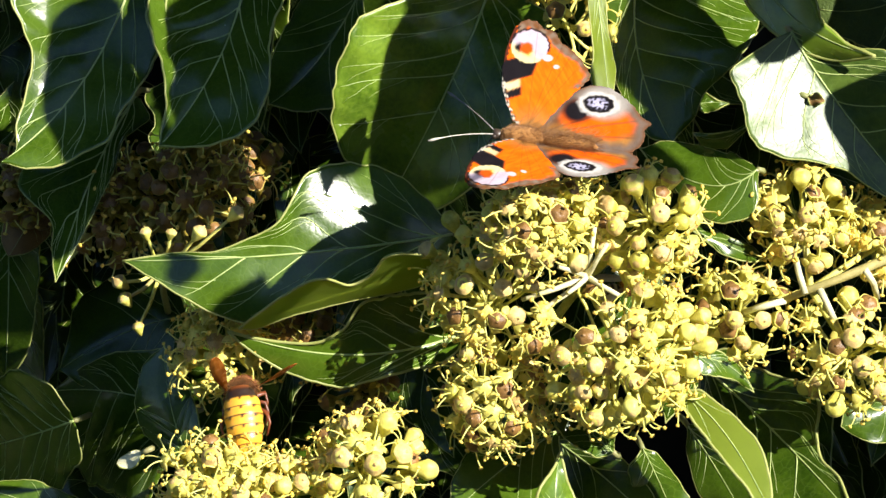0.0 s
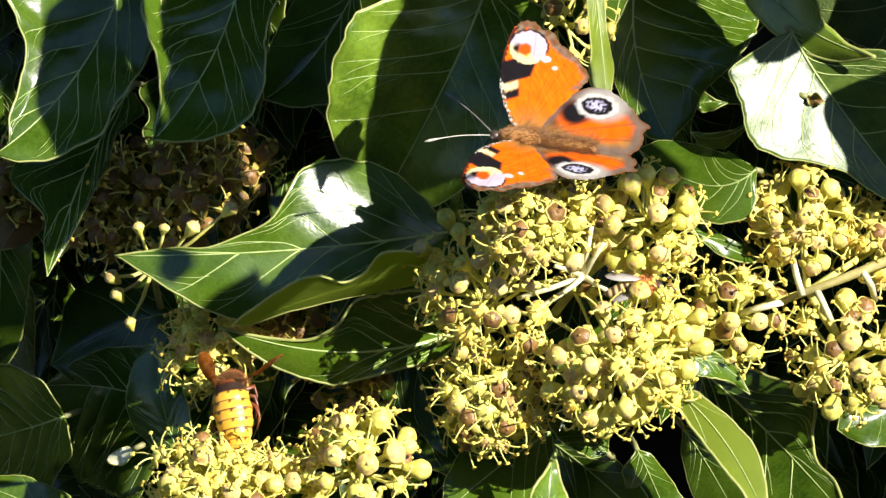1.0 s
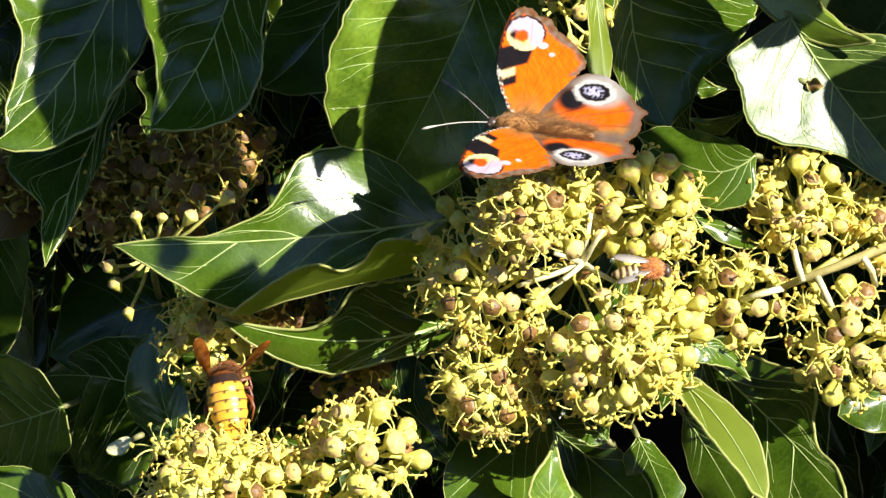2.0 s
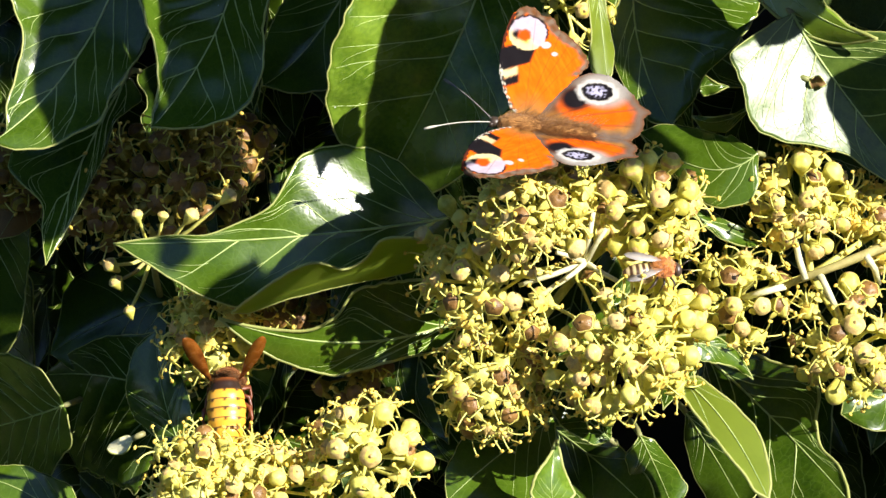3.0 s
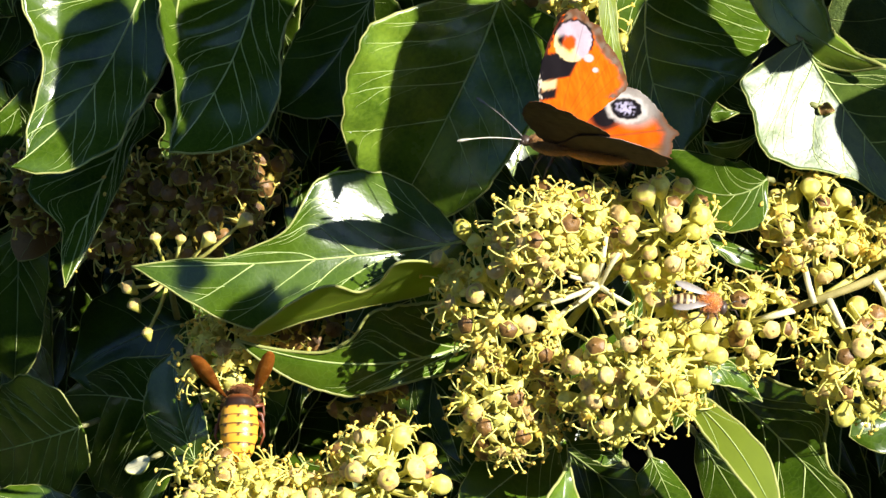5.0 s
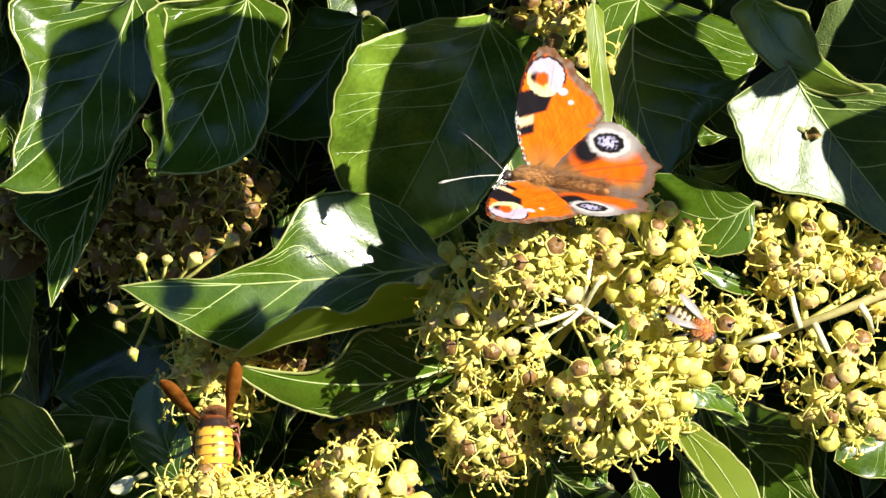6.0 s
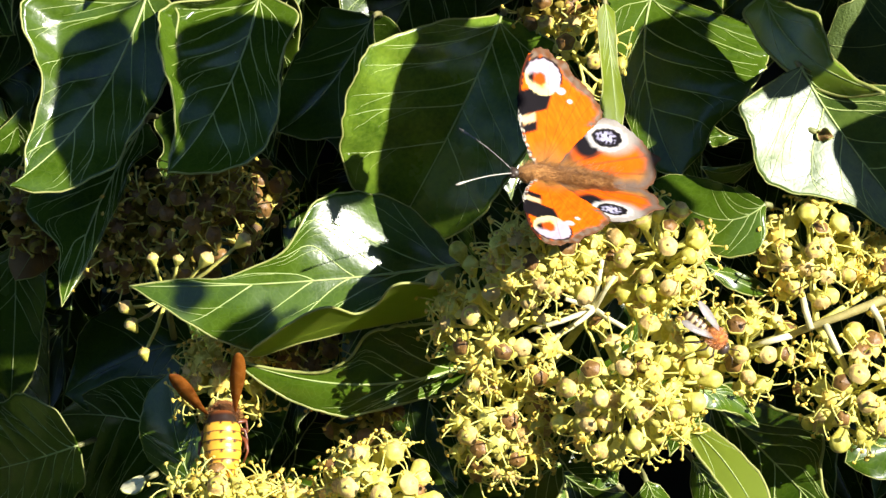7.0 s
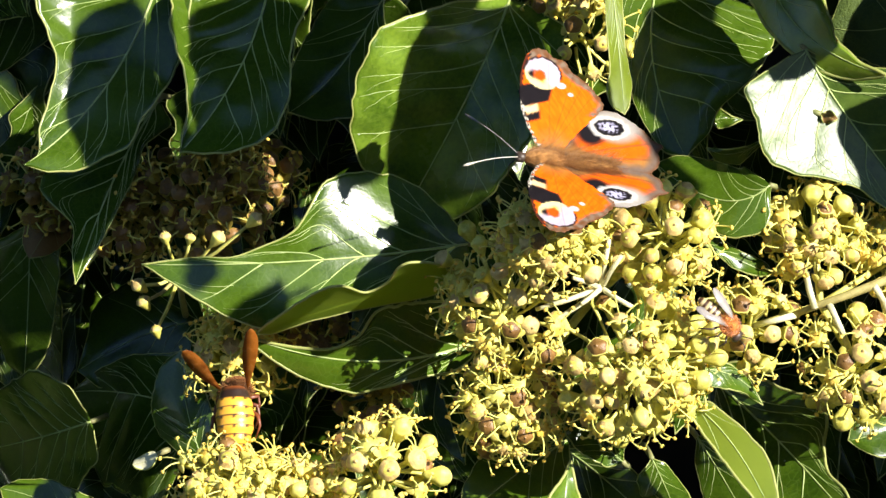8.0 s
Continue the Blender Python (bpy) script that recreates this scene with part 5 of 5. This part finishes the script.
for q in range(700):
    d = Vector((rng.gauss(0, 1), rng.gauss(0, 1), abs(rng.gauss(0, 1)))).normalized()
    p = Vector((d.x * 2.4, 2.0 + d.y * 2.6, 0.3 + d.z * 2.2))
    tube(bm, [p * MM, (p + (d + Vector((0, -0.4, 0))) * rng.uniform(0.5, 1.1)) * MM], [0.045 * MM, 0.015 * MM], 3, cap=False)
part("hair", bm, ORANGE_FUR, bee, "dense orange hair")
bm = bmesh.new()
ellipsoid(bm, (0, 5.2 * MM, -0.6 * MM), (1.8 * MM, 1.2 * MM, 1.6 * MM), 14, 10)
part("head", bm, DARK, bee)
WING_B = ((0, 0), (2.5, 1.0), (6, 1.5), (8.6, 0.7), (8.8, -0.6), (6, -1.6), (2.5, -1.2))
for sx in (1, -1):
    bm = bmesh.new()
    bm.faces.new([bm.verts.new((p.x * MM, p.y * MM, 0.12 * p.y * MM)) for p in spline(WING_B, 5)])
    bmesh.ops.triangulate(bm, faces=bm.faces)
    w = part("wing", bm, BEE_WING, bee, "smoky glossy wing")
    w.modifiers.new("thickness", "SOLIDIFY").thickness = 0.0001
    w.matrix_basis = pose(sx * 1.2 * MM, 1.5 * MM, 2.0 * MM, 9, sx * 8, -90 + sx * 11)
    for q, ly in enumerate((3.2, 1.8, 0.4)):
        bm = bmesh.new()
        tube(bm, [(sx * 1.4 * MM, ly * MM, -1.0 * MM), (sx * 3.6 * MM, (ly + 0.8 - q) * MM, -0.6 * MM), (sx * 4.2 * MM, (ly + 0.6 - 2 * q) * MM, -3.2 * MM)],
             [0.3 * MM, 0.28 * MM, 0.15 * MM], 6)
        part("leg", bm, DARK, bee)
    bm = bmesh.new()
    tube(bm, [(sx * 0.6 * MM, 6.2 * MM, 0), (sx * 1.4 * MM, 8.0 * MM, 0.8 * MM), (sx * 2.2 * MM, 9.0 * MM, -0.4 * MM)], 0.16 * MM, 5)
    part("antenna", bm, DARK, bee)

# ---- what moves ----
# seconds, thorax place in mm, heading, tilt of the back, lift of the wings, pitch, forward sweep
BUTTERFLY = (
    (0.0, (20.2, -28.0, 26.0), 8, 46, 18, 10, 12),
    (0.5, (20.1, -28.0, 26.2), 8, 46, 18, 10, 12),
    (1.0, (20.4, -28.0, 25.1), 8, 46, 18, 10, 12),
    (1.5, (20.1, -28.0, 25.2), 8, 46, 18, 10, 12),
    (3.0, (20.3, -28.0, 24.7), 8, 46, 18, 10, 12),
    (3.3, (20.2, -28.0, 24.6), 7, 52, 8, 4, 12),
    (3.5, (20.1, -28.0, 24.9), 6, 50, 2, 4, 12),
    (3.8, (20.0, -28.0, 24.6), 6, 58, -12, 4, 12),
    (4.0, (20.2, -28.0, 24.3), 4, 63, -20, 4, 12),
    (4.2, (21.1, -28.0, 24.7), 5, 60, -12, 4, 12),
    (4.4, (21.4, -28.0, 25.4), 5, 56, -4, 4, 12),
    (4.5, (21.6, -28.0, 25.6), 5, 62, 10, 8, 13),
    (4.6, (23.2, -28.0, 27.0), 6, 54, 40, 8, 8),
    (4.7, (25.0, -28.0, 26.8), 9, 54, 55, 8, 3),
    (5.2, (23.8, -28.0, 25.8), 11, 50, 52, 8, 4),
    (5.8, (22.3, -28.0, 24.2), 14, 45, 44, 8, 5),
    (6.0, (23.4, -28.0, 23.4), 9, 40, 29, 8, 9),
    (6.2, (24.0, -28.0, 25.0), 10, 45, 46, 8, 5),
    (6.4, (23.8, -28.0, 25.4), 9, 44, 42, 4, 5),
    (6.5, (23.7, -28.0, 25.6), 8, 46, 22, 4, 5),
    (6.7, (23.3, -28.0, 24.7), 7, 42, 20, -4, 5),
    (7.0, (22.2, -28.0, 24.4), 6, 40, 20, -11, 5),
    (7.5, (21.5, -28.0, 23.6), 6, 42, 18, -11, 5),
    (8.0, (21.8, -28.0, 23.6), 6, 46, 12, -11, 5),
)
HORNET_WAY = (
    (0.0, (-49.1, -2.0, -39.6), 10, -15, -55, 80, -40),
    (1.0, (-49.8, -2.0, -38.9), 12, -15, -55, 75, -45),
    (1.5, (-50.6, -2.0, -38.7), 12, -12, -60, 70, -45),
    (3.0, (-51.2, -2.0, -41.3), 4, -40, -75, 45, -75),
    (3.5, (-51.8, -2.0, -40.1), 0, -60, -80, 45, -75),
    (4.5, (-51.5, -2.0, -40.1), 0, -50, -75, 38, -75),
    (6.0, (-54.5, -2.0, -40.3), 4, -62, -68, 20, -100),
    (6.5, (-55.3, -2.0, -38.9), 4, -62, -68, 12, -108),
    (7.0, (-55.2, -2.0, -39.2), 4, -60, -70, 8, -110),
    (8.0, (-54.8, -2.0, -38.8), 4, -61, -68, 8, -110),
)
BEE_WAY = (
    (0.0, (44.6, 6.0, -9.9), 10),
    (0.6, (45.1, 0.0, -9.3), 10),
    (1.0, (47.8, -12.0, -9.6), 10),
    (1.5, (48.6, -18.0, -8.4), 8),
    (3.0, (51.3, -19.0, -8.6), 5),
    (3.5, (51.9, -19.0, -8.7), 5),
    (4.0, (54.9, -20.0, -8.6), 0),
    (4.5, (57.9, -21.0, -10.9), 0),
    (5.8, (61.1, -20.0, -10.6), -30),
    (6.5, (61.8, -20.0, -9.8), -38),
    (7.0, (62.2, -20.0, -12.2), -40),
    (8.0, (64.3, -20.0, -14.0), -42),
)
# seconds, sway in x and z in mm
SWAY_MAIN = (
    (0.0, 0.00, 0.00),
    (1.5, 0.11, 0.04),
    (3.0, 0.21, -0.21),
    (3.5, 0.41, -0.55),
    (4.0, 0.69, -1.04),
    (4.5, 0.69, -0.41),
    (6.0, 0.07, -0.14),
    (8.0, 0.21, 0.07),
)
SWAY_LOW = (
    (0.0, 0.00, 0.00),
    (1.5, 0.06, -0.21),
    (3.0, 0.41, -1.21),
    (3.5, 0.83, -1.45),
    (4.0, 1.13, -1.74),
    (4.5, 1.60, -2.18),
    (6.0, 0.33, -0.64),
    (6.5, 0.59, -0.59),
    (7.5, 0.47, -0.14),
    (8.0, 0.44, 0.00),
)
SWAY_CENTRE_LEAF = (
    (0.0, 0.00, 0.00),
    (3.4, 0.00, 0.00),
    (4.0, -0.28, -1.79),
    (4.5, -0.14, 0.00),
    (8.0, 0.00, 0.00),
)
SWAY_LOW_LEAF = (
    (0.0, 0.00, 0.00),
    (1.5, -0.07, 0.14),
    (3.0, -0.23, -0.69),
    (3.5, 0.00, -1.10),
    (4.0, 0.35, -1.63),
    (4.5, -0.14, -0.97),
    (6.0, 0.00, -0.41),
    (8.0, 0.00, 0.00),
)


def basis(origin, fwd, back):
    """A pose with local y along fwd and local z along back."""
    y = Vector(fwd).normalized()
    z = Vector(back)
    z = (z - y * z.dot(y)).normalized()
    x = y.cross(z)
    return BANK @ Matrix.Translation(origin) @ Matrix((x, y, z)).transposed().to_4x4()


def butterfly_pose(p, heading, tilt, pitch):
    """heading: the head's turn up the bank; tilt: of the back upwards; pitch: of the head into the ivy."""
    h, a, b = radians(heading), radians(tilt), radians(pitch)
    ahead = Vector((-math.cos(h), 0, math.sin(h)))
    side = Vector((math.sin(h), 0, math.cos(h)))
    f = ahead * math.cos(b) + Vector((0, 1, 0)) * math.sin(b)
    out = ahead * math.sin(b) + Vector((0, -1, 0)) * math.cos(b)
    return basis(mm(p), f, out * math.cos(a) + side * math.sin(a))


def motions():
    walk(butterfly, [(t, butterfly_pose(p, h, a, b)) for t, p, h, a, f, b, sweep in BUTTERFLY])
    for w, sx, up, nm in wings:
        walk(w, [(t, pose(sx * 1.0 * MM, 0.6 * MM, up * MM, 0, -sx * (f if nm == "forewing" else f - 3), sx * sweep if nm == "forewing" else 0)) for t, p, h, a, f, b, sweep in BUTTERFLY])
    rows, left, right = [], [], []
    for t, p, lean, lx, lz, rx, rz in HORNET_WAY:
        l = radians(lean)
        m = basis(mm(p), Vector((-0.25 * math.sin(l), 1.0, 0.35)), Vector((-math.sin(l), -0.3, math.cos(l))))
        rows.append((t, m))
        for w, sx, dx, dz in ((left, -1, lx, lz), (right, 1, rx, rz)):
            d = Vector((dx, -dz)) / 166
            d = Vector((d.x, -0.8 * math.sqrt(max(0.05, 1 - d.length_squared)), d.y)).normalized()
            along = (m.to_3x3().inverted() @ BANK.to_3x3() @ d).normalized()
            across = along.cross(Vector((0.3 * sx, 0.2, 1))).normalized()
            turn = Matrix((along, across, along.cross(across))).transposed().to_4x4()
            w.append((t, Matrix.Translation(Vector((sx * 3.4, 8.0, 3.0)) * MM) @ turn))
    walk(hornet, rows)
    walk(hornet_wings[1][0], left)
    walk(hornet_wings[0][0], right)
    walk(bee, [(t, basis(mm(p), Vector((math.cos(radians(h)), 0.1, math.sin(radians(h)))), Vector((0, -0.8, 0.6)))) for t, p, h in BEE_WAY])
    for ob, sway in ((main_head, SWAY_MAIN), (low_head, SWAY_LOW), (mid_head, SWAY_LOW),
                     (centre_leaf, SWAY_CENTRE_LEAF), (low_leaf, SWAY_LOW_LEAF)):
        o = spots[ob.name]
        walk(ob, [(t, BANK @ Matrix.Translation(o + Vector((dx * MM, 0, dz * MM)))) for t, dx, dz in sway])


motions()
